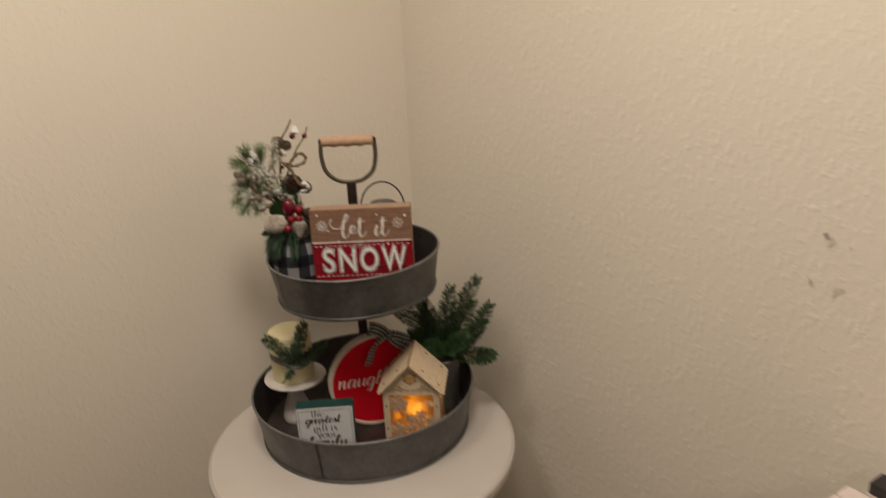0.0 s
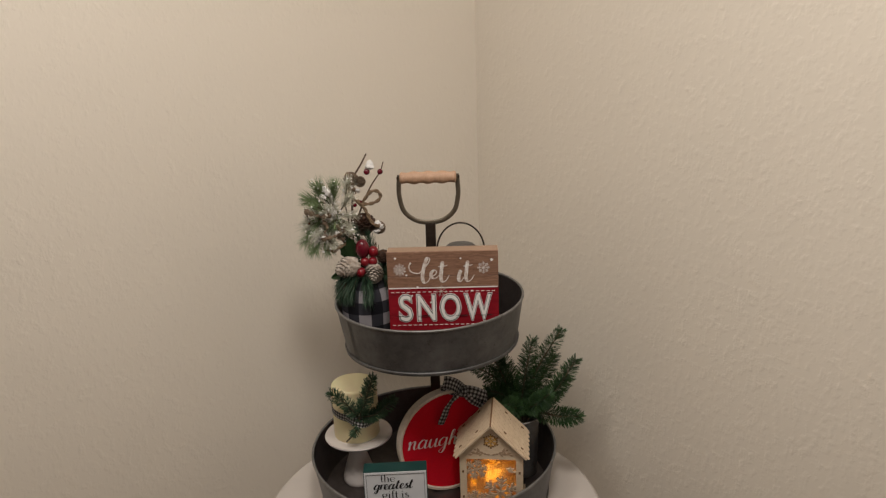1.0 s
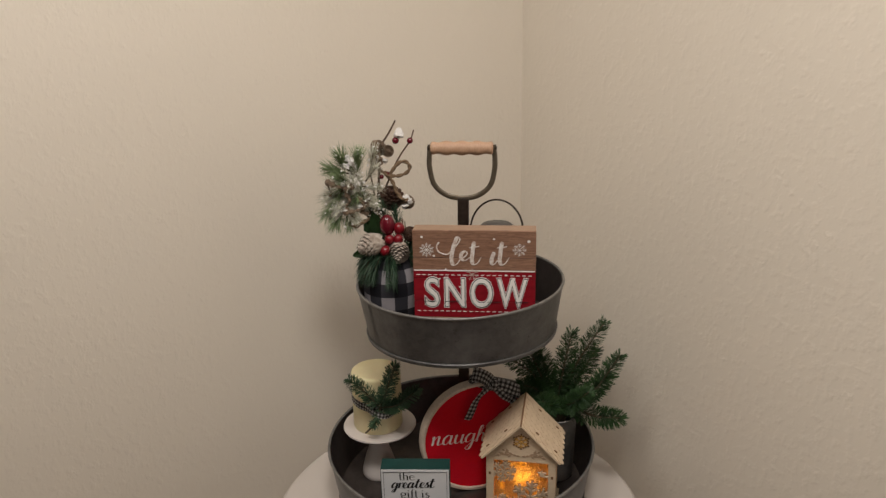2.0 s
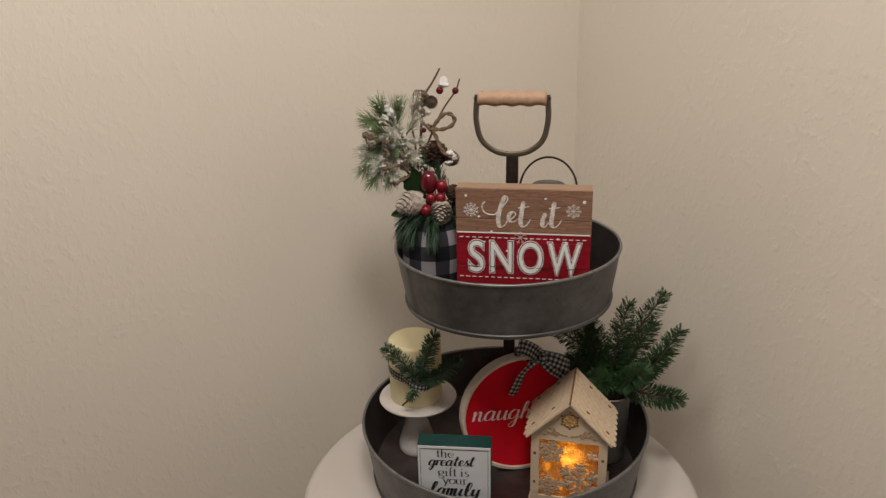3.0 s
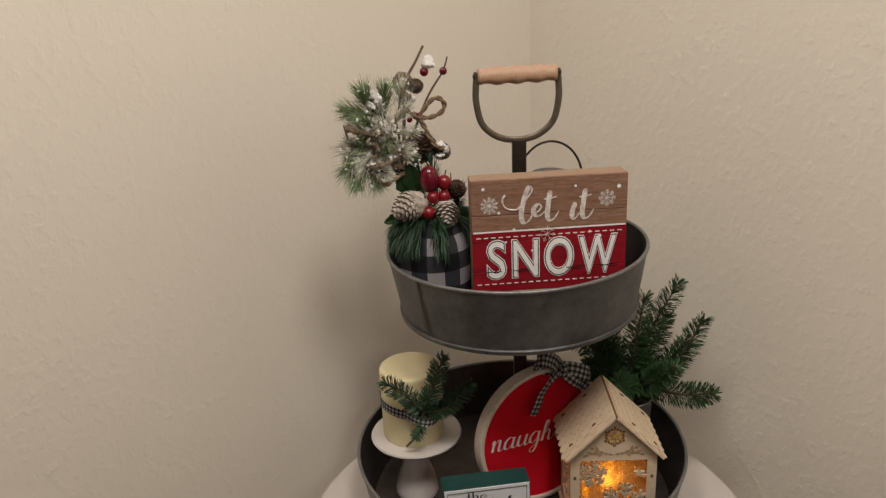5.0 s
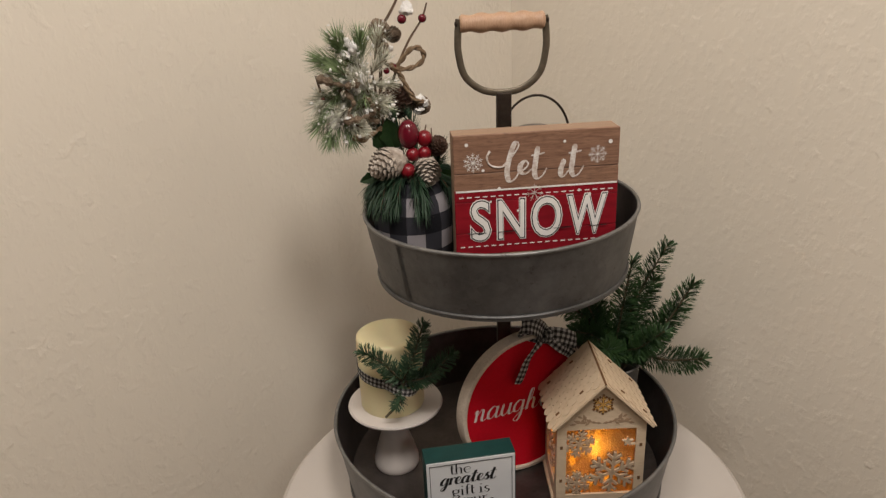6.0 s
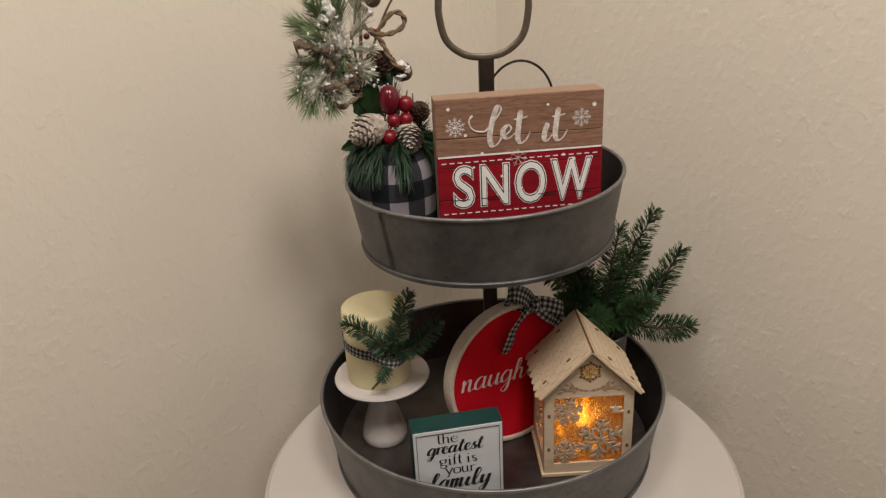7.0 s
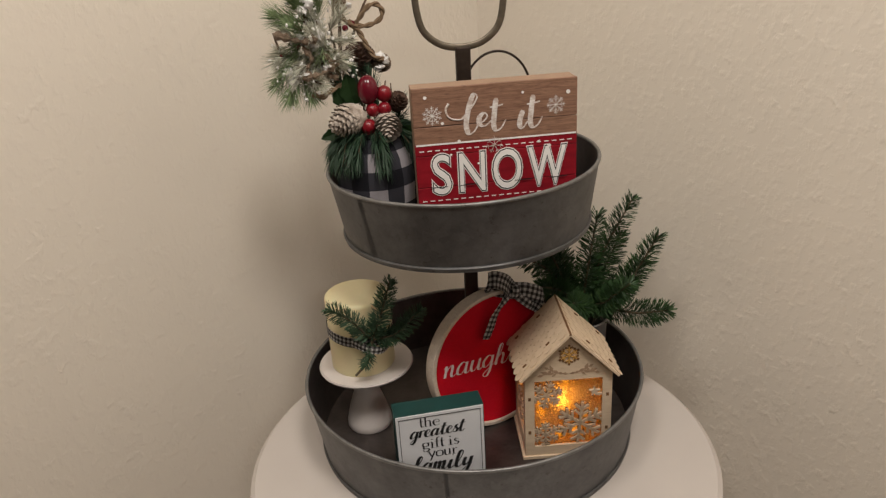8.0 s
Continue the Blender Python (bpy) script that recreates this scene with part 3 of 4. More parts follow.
# ---------------------------------------------------------------- round table
TABLE_TOP = 0.746
tab = thing("round_table", Matrix.Translation((-0.1768, 1.1615, 0)), "small round white pedestal table in the corner", "table")
part("tabletop", lathe([(0.0, TABLE_TOP - 0.032), (0.250, TABLE_TOP - 0.032), (0.263, TABLE_TOP - 0.027), (0.2695, TABLE_TOP - 0.016), (0.2685, TABLE_TOP - 0.005), (0.263, TABLE_TOP - 0.0005), (0.0, TABLE_TOP)], 96), TABLE, tab, smooth=35)
part("pedestal", lathe([(0.0, 0.012), (0.16, 0.014), (0.13, 0.03), (0.05, 0.07), (0.032, 0.2), (0.032, 0.5), (0.05, 0.67), (0.1, TABLE_TOP - 0.032)], 48), TABLE, tab, smooth=50)
part("foot_plate", lathe([(0.0, 0.0), (0.2, 0.0), (0.205, 0.006), (0.2, 0.012), (0.0, 0.014)], 64), TABLE, tab, smooth=35)

# ---------------------------------------------------------------- slatted console by the right wall
con_m = Matrix.Translation(room(0.006, 1.022)) @ turn_room
console = thing("slatted_console", con_m, "whitewashed console table with a slatted top by the wall", "console table")
for k in range(11):
    part("slat", box((0.60, 0.0235, 0.018), (0.30, -0.048 - 0.026 * k, 0.926), 0.002, seg=1), SLAT, console)
for x in (0.03, 0.57):
    for y in (-0.07, -0.31):
        part("leg", box((0.04, 0.04, 0.89), (x, y, 0.445), 0.003), SLAT, console)
for y in (-0.07, -0.31):
    part("rail", box((0.50, 0.02, 0.06), (0.30, y, 0.875), 0.002), SLAT, console)
part("back_strip", box((0.58, 0.026, 0.018), (0.31, -0.0205, 0.926), 0.002), SLAT, console)
tray_box = thing("black_box", con_m @ Matrix.Translation((0.022, -0.020, 0.935)), "low black lacquered box on the slatted console", "box")
part("box_body", box((0.36, 0.026, 0.012), (0.18, 0, 0.006), 0.002), BLACKBOX, tray_box)
part("box_lid", box((0.362, 0.028, 0.004), (0.181, 0, 0.014), 0.002), BLACKBOX, tray_box)

# ---------------------------------------------------------------- tiered tray
tray = thing("tiered_tray", Matrix.Translation((-0.1757, 1.217, TABLE_TOP)), "two-tier galvanised metal tray with wooden grip on the table", "tiered tray")


def pan(name, rim, foot, high, m, label):
    """A tapered pan with a crimped foot, a raised floor and a rolled rim."""
    th = 0.0022
    floor_z = 0.0065
    outer = [(0.0, 0.004), (foot - 0.006, 0.004), (foot - 0.003, 0.0), (foot + 0.0018, 0.0), (foot + 0.002, 0.003), (foot, 0.005)]
    steps = 5
    outer += [(foot + (rim - foot) * k / steps, 0.005 + (high - 0.005) * k / steps) for k in range(1, steps + 1)]
    body = part(name, lathe(outer, 128, cap=False), ZINC, tray, label, m, smooth=40)
    low_r = foot + (rim - foot) * floor_z / high
    inner = [(rim - th, high - 0.001)] + [(rim - th + (low_r - rim) * k / 5, high + (floor_z - high) * k / 5) for k in range(1, 6)] + [(low_r - 0.008, floor_z - 0.001), (0.0, floor_z - 0.001)]
    # the shade inside the pan is put into this liner's colour
    part("inner_liner", lathe(inner, 128, cap=False), ZINC_IN_SHADED, body, smooth=40)
    ring = [Vector(((rim - 0.0005) * math.cos(w), (rim - 0.0005) * math.sin(w), high)) for w in (2 * math.pi * k / 128 for k in range(128))]
    part("rolled_rim", tube(ring, 0.0021, 8, True), ZINC_RIM, body, smooth=80)
    ring = [Vector(((foot + 0.001) * math.cos(w), (foot + 0.001) * math.sin(w), 0.0035)) for w in (2 * math.pi * k / 128 for k in range(128))]
    part("foot_bead", tube(ring, 0.0016, 6, True), ZINC, body, smooth=80)
    return body


def seam(body, rim, foot, high, angle):
    w = radians(angle)
    o = Vector((math.cos(w), math.sin(w), 0))
    t = Vector((-math.sin(w), math.cos(w), 0))
    bm = bmesh.new()
    for side, z, lift in ((-1, 0.006, 0.0012), (1, 0.006, 0.0012), (1, high - 0.003, 0.0012), (-1, high - 0.003, 0.0012)):
        r = foot + (rim - foot) * z / high
        bm.verts.new(o * (r + lift) + t * side * 0.0016 + Vector((0, 0, z)))
    bm.verts.ensure_lookup_table()
    f = bm.faces.new(bm.verts[:])
    bmesh.ops.solidify(bm, geom=[f], thickness=0.0016)
    part("seam", bm, ZINC, body)


low = pan("lower_pan", 0.1980, 0.1855, 0.083, Matrix.Translation((0, 0, 0.0)), "")
seam(low, 0.1980, 0.1855, 0.083, 253)
up_m = Matrix.Translation((0.0017, 0.0135, 0.334)) @ pose(0, 0, 0, 0.2, -1.15, 0) @ Matrix.Translation((0, 0, -0.0725))
upper = pan("upper_pan", 0.1467, 0.1358, 0.0725, up_m, "")
seam(upper, 0.1467, 0.1358, 0.0725, 218)
part("pole", box((0.0155, 0.0085, 0.452), (0.0038, 0.0165, 0.226), 0.0015, m=pose(0, 0, 0, 0, 0.5, 0)), STEEL, tray)
part("pole_nut", lathe([(0.0, 0.006), (0.012, 0.006), (0.012, 0.013), (0.006, 0.016), (0.0, 0.016)], 6), STEEL, tray, m=Matrix.Translation((0.0005, 0.0165, 0)))
fork_pts = [(-0.0375, 0, 0.540), (-0.0390, 0, 0.525), (-0.0390, 0, 0.507), (-0.033, 0, 0.484), (-0.016, 0, 0.4695), (0.0055, 0, 0.4655), (0.027, 0, 0.4695), (0.044, 0, 0.484), (0.0500, 0, 0.507), (0.0500, 0, 0.525), (0.0485, 0, 0.540)]
part("fork", tube(smooth_line([(x + 0.0012, 0.0165, z - 0.014) for x, y, z in fork_pts], 8), 0.0037, 10, flat=0.42), BRASSY, tray, "aged metal loop", smooth=60)
prof = []
for k in range(41):
    s = k / 40
    r = 0.0092 + 0.0009 * math.cos(2 * math.pi * s * 4) - 0.0012 * (abs(s - 0.5) * 2) ** 4
    prof.append((r if 0 < k < 40 else r * 0.8, -0.0425 + 0.085 * s))
part("grip", lathe(prof, 24), GRIP, tray, "turned light-brown wooden grip", Matrix.Translation((0.0067, 0.0165, 0.5215)) @ pose(0, 0, 0, 0, 90, 0), smooth=50)
for x in (-0.0393, 0.0527):
    part("rivet", ball(0.003, squeeze=(0.6, 1, 1)), STEEL, tray, m=Matrix.Translation((x, 0.0165, 0.5215)), smooth=80)

UP_FLOOR = 1.014
LOW_FLOOR = 0.752

# ---------------------------------------------------------------- let it snow sign
sign = thing("wooden_sign", Matrix.Translation((-0.149, 1.158, UP_FLOOR)), "wooden plank sign with red painted half in the upper tray", "sign")
TOPZ = 1.1730 - UP_FLOOR
SW = 0.162
part("back_board", box((SW, 0.0245, TOPZ - 0.001), (0, 0.01675, TOPZ / 2), 0.0006), EDGEWOOD, sign)
bm = box((SW, 0.0045, TOPZ - 0.1225), (0, 0.00225, (TOPZ - 0.1225) / 2), 0.0004, seg=1)
part("bottom_strip", bm, EDGEWOOD, sign)
for z0, z1, mt, nm in ((0.0, 0.0370, PLANK, "plank"), (0.0378, 0.0545, PLANK, "plank"), (0.0545, 0.0660, RED, "painted_plank"), (0.0666, 0.0985, RED, "painted_plank"), (0.0992, 0.1220, RED, "painted_plank")):
    part(nm, box((SW, 0.0045, z1 - z0), (0, 0.00225, TOPZ - (z0 + z1) / 2), 0.0004, seg=1), mt, sign)
face = -0.0003


def mark(w, h, x, z, parent=sign, mt=None, y=face, name="printed_mark", tilt=0.0):
    return part(name, box((w, 0.0004, h)), mt or WHITE, parent, m=Matrix.Translation((x, y, z)) @ pose(0, 0, 0, 0, tilt, 0))


mark(SW - 0.002, 0.0016, 0, TOPZ - 0.0550, name="white_line")
for z in (0.0612, 0.1130):
    bm = bmesh.new()
    k = 0
    x = -SW / 2 + 0.004
    while x < SW / 2 - 0.008:
        box((0.0046, 0.0004, 0.0009), (x + 0.0023, 0, 0), 0, bm)
        x += 0.0078
    part("stitch_line", bm, WHITE, sign, m=Matrix.Translation((0, face, TOPZ - z)))
zc = TOPZ - 0.0892
for off, mt, y in ((0.0023, WHITE, -0.0003), (0.0014, INK, -0.0006), (0.0003, WHITE, -0.0009)):
    for ch, x, wd in (("S", -0.0562, 0.0218), ("N", -0.0256, 0.0296), ("O", 0.0098, 0.0325), ("W", 0.0505, 0.0425)):
        lettering(ch, 0.0575, (x, y, zc + 0.0008), mt, sign, offset=off, fit=wd - 0.0046 + 2 * off)
for x in (-0.060, -0.030, 0.026, 0.062):
    mark(0.018, 0.0006, x, TOPZ - 0.0988, mt=INK, y=-0.0013, name="plank_joint")
for word, x in (("L", -0.0335), ("E", -0.0195), ("T", -0.0065), ("I", 0.0215), ("T", 0.0300)):
    script(word, 0.0195, (x, -0.0005 - 0.0001 * (word == "T"), TOPZ - 0.0475), WORN, sign, pen=0.27, slant=0.0, face=BRUSH)
sw = [(-0.046, -0.0160, 0), (-0.049, -0.022, 0), (-0.046, -0.0295, 0), (-0.037, -0.0325, 0), (-0.029, -0.0300, 0)]
bm = tube([Vector((x, -0.0003, TOPZ + z)) for x, z, _ in smooth_line(sw, 6)], lambda s: 0.0013 * (1 - 0.5 * s), 6)
part("lettering", bm, WORN, sign)
part("snowflake", flake(0.0098, bar=0.055, arms=10, twigs=((0.45, 0.22), (0.7, 0.22))), WHITE, sign, m=Matrix.Translation((-0.0625, face, TOPZ - 0.0265)))
part("snowflake", flake(0.0092, bar=0.05, arms=8), WHITE, sign, m=Matrix.Translation((0.0595, face, TOPZ - 0.0255)))
part("snowflake", flake(0.0090, bar=0.05, arms=7, twigs=((0.6, 0.3),)), WORN, sign, m=Matrix.Translation((-0.0025, -0.0008, TOPZ - 0.0600)))
for x, z, r in ((-0.0685, 0.0085, 0.0017), (0.0265, 0.0105, 0.0014), (0.0715, 0.0135, 0.0021), (-0.0375, 0.0535, 0.0017), (0.042, 0.0605, 0.0014), (-0.053, 0.0345, 0.0016), (0.0525, 0.0655, 0.0018), (-0.046, 0.0665, 0.0012), (-0.019, 0.0775, 0.0012), (0.001, 0.091, 0.0010)):
    bm = bmesh.new()
    bmesh.ops.create_circle(bm, cap_ends=True, segments=12, radius=r, matrix=pose(0, 0, 0, 90, 0, 0))
    part("snow_dot", bm, WHITE, sign, m=Matrix.Translation((x, -0.0011, TOPZ - z)))

# ---------------------------------------------------------------- milk can behind the sign
can = thing("milk_can", Matrix.Translation((-0.1235, 1.284, UP_FLOOR)), "small galvanised milk can with wire bail behind the sign", "milk can")
part("can_body", lathe([(0.0, 0.0), (0.036, 0.0), (0.038, 0.003), (0.038, 0.086), (0.034, 0.101), (0.021, 0.113), (0.020, 0.122)], 48), ZINC, can, smooth=40)
part("lid", lathe([(0.0205, 0.121), (0.0245, 0.123), (0.0245, 0.129), (0.021, 0.132), (0.0, 0.134)], 40), ZINC, can, smooth=40)
bail = [Vector((0.0385 * math.cos(w), 0, 0.121 + 0.0475 * math.sin(w))) for w in (math.pi * k / 28 for k in range(29))]
bail = [Vector((0.0375, 0, 0.096))] + bail + [Vector((-0.0375, 0, 0.096))]
part("bail_handle", tube(bail, 0.0014, 8), STEEL, can, smooth=80)
for x in (-0.0375, 0.0375):
    part("ear", ball(0.004, squeeze=(0.6, 1, 1.2)), ZINC, can, m=Matrix.Translation((x, 0, 0.096)), smooth=80)

# ---------------------------------------------------------------- frosted arrangement in a plaid pot
rnd = random.Random(11)
PX, PY = -0.268, 1.214
pick = thing("frosted_arrangement", Matrix.Translation((PX, PY, UP_FLOOR)), "frosted pine, cones and red berries in a black-and-white plaid pot", "arrangement")


def at(x, y, z):
    return Vector((x - PX, y - PY, z - UP_FLOOR))


pot = part("plaid_pot", lathe([(0.0, 0.0), (0.034, 0.0), (0.038, 0.004), (0.0420, 0.04), (0.0425, 0.066), (0.0385, 0.086), (0.031, 0.099), (0.024, 0.106), (0.0, 0.108)], 48, wobble=0.012), BUFFALO, pick, "plaid cloth pot cover", smooth=60)
# pine sprigs hanging over the pot's shoulder, parted at the front
for k in range(30):
    w = 2 * math.pi * k / 30 + rnd.uniform(-0.15, 0.15)
    o = Vector((math.cos(w), math.sin(w), 0))
    front = max(0.0, o.dot(Vector((0.55, -0.83, 0)))) ** 3
    if front > 0.84:
        continue
    low_z = rnd.uniform(0.080, 0.092)
    pts = smooth_line([o * 0.012 + Vector((0, 0, 0.112)), o * 0.027 + Vector((0, 0, 0.113)), o * 0.039 + Vector((0, 0, 0.101)), o * rnd.uniform(0.043, 0.047) + Vector((0, 0, low_z))], 4)
    spr = part("pine_sprig", tube(pts, 0.0008, 5), TWIG, pick)
    part("needle_spray", needles(pts, 80, 0.021, 0.0012, 26, rnd, droop=0.15), PINE, spr)


def cone_part(mesh, place, aim, mt):
    q = Vector(aim).to_track_quat("Z", "Y").to_matrix().to_4x4()
    part("pine_cone", mesh, mt, pick, m=Matrix.Translation(place) @ q)


cone_part(pine_cone_mesh(0.037, 0.0168, 10, 10), at(-0.2765, 1.197, 1.1470), (-0.90, -0.28, -0.30), CONE)
cone_part(pine_cone_mesh(0.031, 0.0150, 9, 10), at(-0.2550, 1.204, 1.1400), (0.05, -0.78, -0.58), CONE)
cone_part(pine_cone_mesh(0.035, 0.0180), at(-0.2765, 1.278, 1.1740), (0.08, -0.50, 0.78), CONE_DARK)
cone_part(pine_cone_mesh(0.022, 0.0105), at(-0.2440, 1.216, 1.1440), (0.25, -0.45, 0.6), CONE_DARK)
cone_part(pine_cone_mesh(0.024, 0.0115), at(-0.2940, 1.274, 1.2520), (0.25, -0.5, 0.7), BARK)
cone_part(pine_cone_mesh(0.018, 0.0085), at(-0.2840, 1.272, 1.2560), (0.7, -0.5, 0.1), BARK)
cone_part(pine_cone_mesh(0.020, 0.0105), at(-0.2560, 1.272, 1.1760), (0.4, -0.5, 0.6), BARK)
for x, y, z, r, mt, sq in ((-0.2698, 1.198, 1.1685, 0.0112, BERRY_DARK, (0.95, 0.95, 1.32)), (-0.2540, 1.200, 1.1630, 0.0078, BERRY, (1, 1, 1.08)), (-0.2668, 1.194, 1.1490, 0.0068, BERRY, (1, 1, 1)), (-0.2550, 1.196, 1.1490, 0.0068, BERRY, (1, 1, 1)), (-0.2725, 1.190, 1.1335, 0.0078, BERRY, (1, 1, 1))):
    b = part("berry", ball(r, squeeze=sq, n=20), mt, pick, m=Matrix.Translation(at(x, y, z)), smooth=80)
    part("stalk", tube(smooth_line([Vector((0, r * 0.9, 0)), Vector((0.003, r + 0.006, 0.010)), Vector((0.0, r + 0.020, -0.012))], 4), 0.0007, 5), TWIG, b)
# dark twigs rising from the pot
for pts, thick in (
    ([(-0.268, 1.225, 1.10), (-0.298, 1.260, 1.144), (-0.294, 1.268, 1.192), (-0.291, 1.270, 1.232), (-0.290, 1.270, 1.258), (-0.275, 1.275, 1.283), (-0.266, 1.275, 1.299)], 0.0026),
    ([(-0.268, 1.225, 1.10), (-0.293, 1.262, 1.165), (-0.278, 1.269, 1.214), (-0.262, 1.272, 1.247), (-0.246, 1.274, 1.270), (-0.240, 1.274, 1.286)], 0.0019),
    ([(-0.268, 1.225, 1.10), (-0.295, 1.240, 1.150), (-0.318, 1.228, 1.168), (-0.342, 1.222, 1.183), (-0.351, 1.220, 1.205), (-0.356, 1.219, 1.227)], 0.0021),
    ([(-0.268, 1.225, 1.10), (-0.300, 1.246, 1.170), (-0.312, 1.228, 1.210), (-0.325, 1.222, 1.247)], 0.0021),
    ([(-0.268, 1.225, 1.10), (-0.300, 1.240, 1.160), (-0.317, 1.226, 1.192), (-0.332, 1.221, 1.218)], 0.0019),
    ([(-0.268, 1.225, 1.10), (-0.302, 1.256, 1.150), (-0.298, 1.262, 1.190), (-0.302, 1.258, 1.228)], 0.0022),
    ([(-0.262, 1.212, 1.11), (-0.247, 1.207, 1.143), (-0.2465, 1.205, 1.172)], 0.0011),
):
    part("twig", tube(smooth_line([at(*p) for p in pts], 6), lambda s, k=thick: k * (1 - 0.5 * s), 6), TWIG, pick, smooth=80)
# frosted pine tufts on the leaning twigs: green above and below, pale between
TUFTS = [
    ((-0.322, 1.220, 1.238), (-0.6, -0.1, 0.8), 90, 0.034, FROSTGREEN), ((-0.334, 1.220, 1.236), (-0.95, -0.1, 0.25), 90, 0.034, FROSTGREEN), ((-0.316, 1.220, 1.240), (0.1, -0.1, 1.0), 90, 0.033, FROSTGREEN),
    ((-0.330, 1.218, 1.244), (-0.35, -0.3, 0.9), 80, 0.030, FROSTGREEN), ((-0.345, 1.220, 1.184), (-0.25, -0.1, -0.95), 95, 0.034, FROSTGREEN), ((-0.338, 1.220, 1.182), (0.35, -0.1, -0.9), 80, 0.032, FROSTGREEN),
    ((-0.348, 1.218, 1.190), (-0.75, -0.1, -0.65), 70, 0.030, FROSTGREEN), ((-0.306, 1.224, 1.216), (0.85, -0.2, 0.0), 60, 0.022, FROST), ((-0.304, 1.228, 1.226), (0.6, -0.1, 0.75), 60, 0.024, FROST),
    ((-0.306, 1.226, 1.205), (0.5, -0.2, -0.7), 60, 0.020, FROST), ((-0.300, 1.240, 1.242), (0.2, -0.1, 0.95), 60, 0.028, FROST),
]
for k in range(30):
    c = (-0.326 + 0.023 * math.cos(2.4 * k) * rnd.uniform(0.3, 1), 1.220 + rnd.uniform(-0.012, 0.012), 1.206 + 0.026 * math.sin(2.4 * k) * rnd.uniform(0.3, 1))
    TUFTS.append((c, (rnd.uniform(-0.8, 0.9), rnd.uniform(-0.9, 0.2), rnd.uniform(-0.9, 0.8)), rnd.randint(45, 70), rnd.uniform(0.020, 0.030), FROSTGREEN if rnd.random() < 0.25 else FROST))
for c, aim, n, ln, mt in TUFTS:
    p0 = at(*c) + Vector((0.004, 0, 0))
    d = Vector(aim).normalized()
    pts = [p0 - d * 0.006, p0 + d * 0.006, p0 + d * 0.018]
    tuft = part("frosted_tuft", tube(pts, 0.0010, 5), TWIG, pick)
    part("needle_spray", needles(pts, int(n * 1.4), ln * 0.80, 0.0009, 36, rnd), mt, tuft)
    bm = bmesh.new()
    for _ in range(11):
        lump(rnd.uniform(0.0004, 0.0015), p0 + d * rnd.uniform(0, 0.03) + Vector([rnd.uniform(-0.008, 0.008) for _ in range(3)]), rnd, bm)
    tagged(part("snow_dust", bm, SNOW, tuft), kind="stuff")


def snow_clump(c, r):
    """One ragged clump of flocking."""
    bm = bmesh.new()
    bmesh.ops.create_icosphere(bm, subdivisions=3, radius=r)
    o = Vector([rnd.uniform(0, 40) for _ in range(3)])
    pull = [rnd.uniform(0.7, 1.35) for _ in range(3)]
    for v in bm.verts:
        k = 1 + 0.55 * noise.noise(v.co / r * 1.3 + o) + 0.35 * noise.noise(v.co / r * 3.4 + o)
        v.co = Vector([q * k * g for q, g in zip(v.co, pull)])
    part("snow_clump", bm, SNOW, pick, m=Matrix.Translation(at(*c)), smooth=60)


for c, r in (
    ((-0.312, 1.209, 1.2215), 0.0068), ((-0.317, 1.209, 1.2145), 0.0048), ((-0.326, 1.211, 1.2470), 0.0048), ((-0.318, 1.211, 1.2530), 0.0058), ((-0.323, 1.211, 1.2580), 0.0036), ((-0.346, 1.212, 1.1880), 0.0056),
    ((-0.342, 1.212, 1.1810), 0.0040), ((-0.252, 1.262, 1.1900), 0.0056), ((-0.247, 1.261, 1.1850), 0.0048), ((-0.254, 1.261, 1.1790), 0.0044), ((-0.2620, 1.274, 1.2810), 0.0050), ((-0.2570, 1.273, 1.2785), 0.0038),
    ((-0.3300, 1.206, 1.2225), 0.0030), ((-0.3080, 1.208, 1.1910), 0.0036), ((-0.3020, 1.214, 1.1960), 0.0030), ((-0.281, 1.264, 1.2440), 0.0030),
):
    snow_clump(c, r)
for c, r in (((-0.2665, 1.274, 1.2710), 0.0050), ((-0.2455, 1.272, 1.2710), 0.0045), ((-0.279, 1.262, 1.2250), 0.0040), ((-0.3505, 1.214, 1.2050), 0.0022), ((-0.286, 1.258, 1.2220), 0.0034)):
    part("berry", ball(r), BERRY_DARK, pick, m=Matrix.Translation(at(*c)), smooth=80)
# curled bark on the frosted side
for pts, r in (
    ([(-0.356, 1.212, 1.2270), (-0.343, 1.207, 1.2230), (-0.328, 1.206, 1.2190), (-0.316, 1.210, 1.2210)], 0.0056),
    ([(-0.334, 1.212, 1.1830), (-0.319, 1.207, 1.1860), (-0.307, 1.209, 1.1900), (-0.299, 1.215, 1.1970)], 0.0050),
    ([(-0.297, 1.262, 1.2740), (-0.291, 1.258, 1.2620), (-0.288, 1.258, 1.2500), (-0.290, 1.262, 1.2400)], 0.0058),
    ([(-0.330, 1.212, 1.2130), (-0.323, 1.208, 1.2020), (-0.329, 1.210, 1.1910), (-0.322, 1.212, 1.1820)], 0.0036),
    ([(-0.312, 1.212, 1.2060), (-0.305, 1.210, 1.1980), (-0.309, 1.212, 1.1860), (-0.300, 1.216, 1.1800)], 0.0038),
):
    p = r
    part("bark_curl", tube(smooth_line([at(*q) + Vector((0.002, -0.006, 0)) for q in pts], 6), lambda s, p=p: p * (0.55 + 0.22 * math.sin(9 * s) + 0.22 * math.sin(31 * s + p * 900)), 7), BARK, pick)
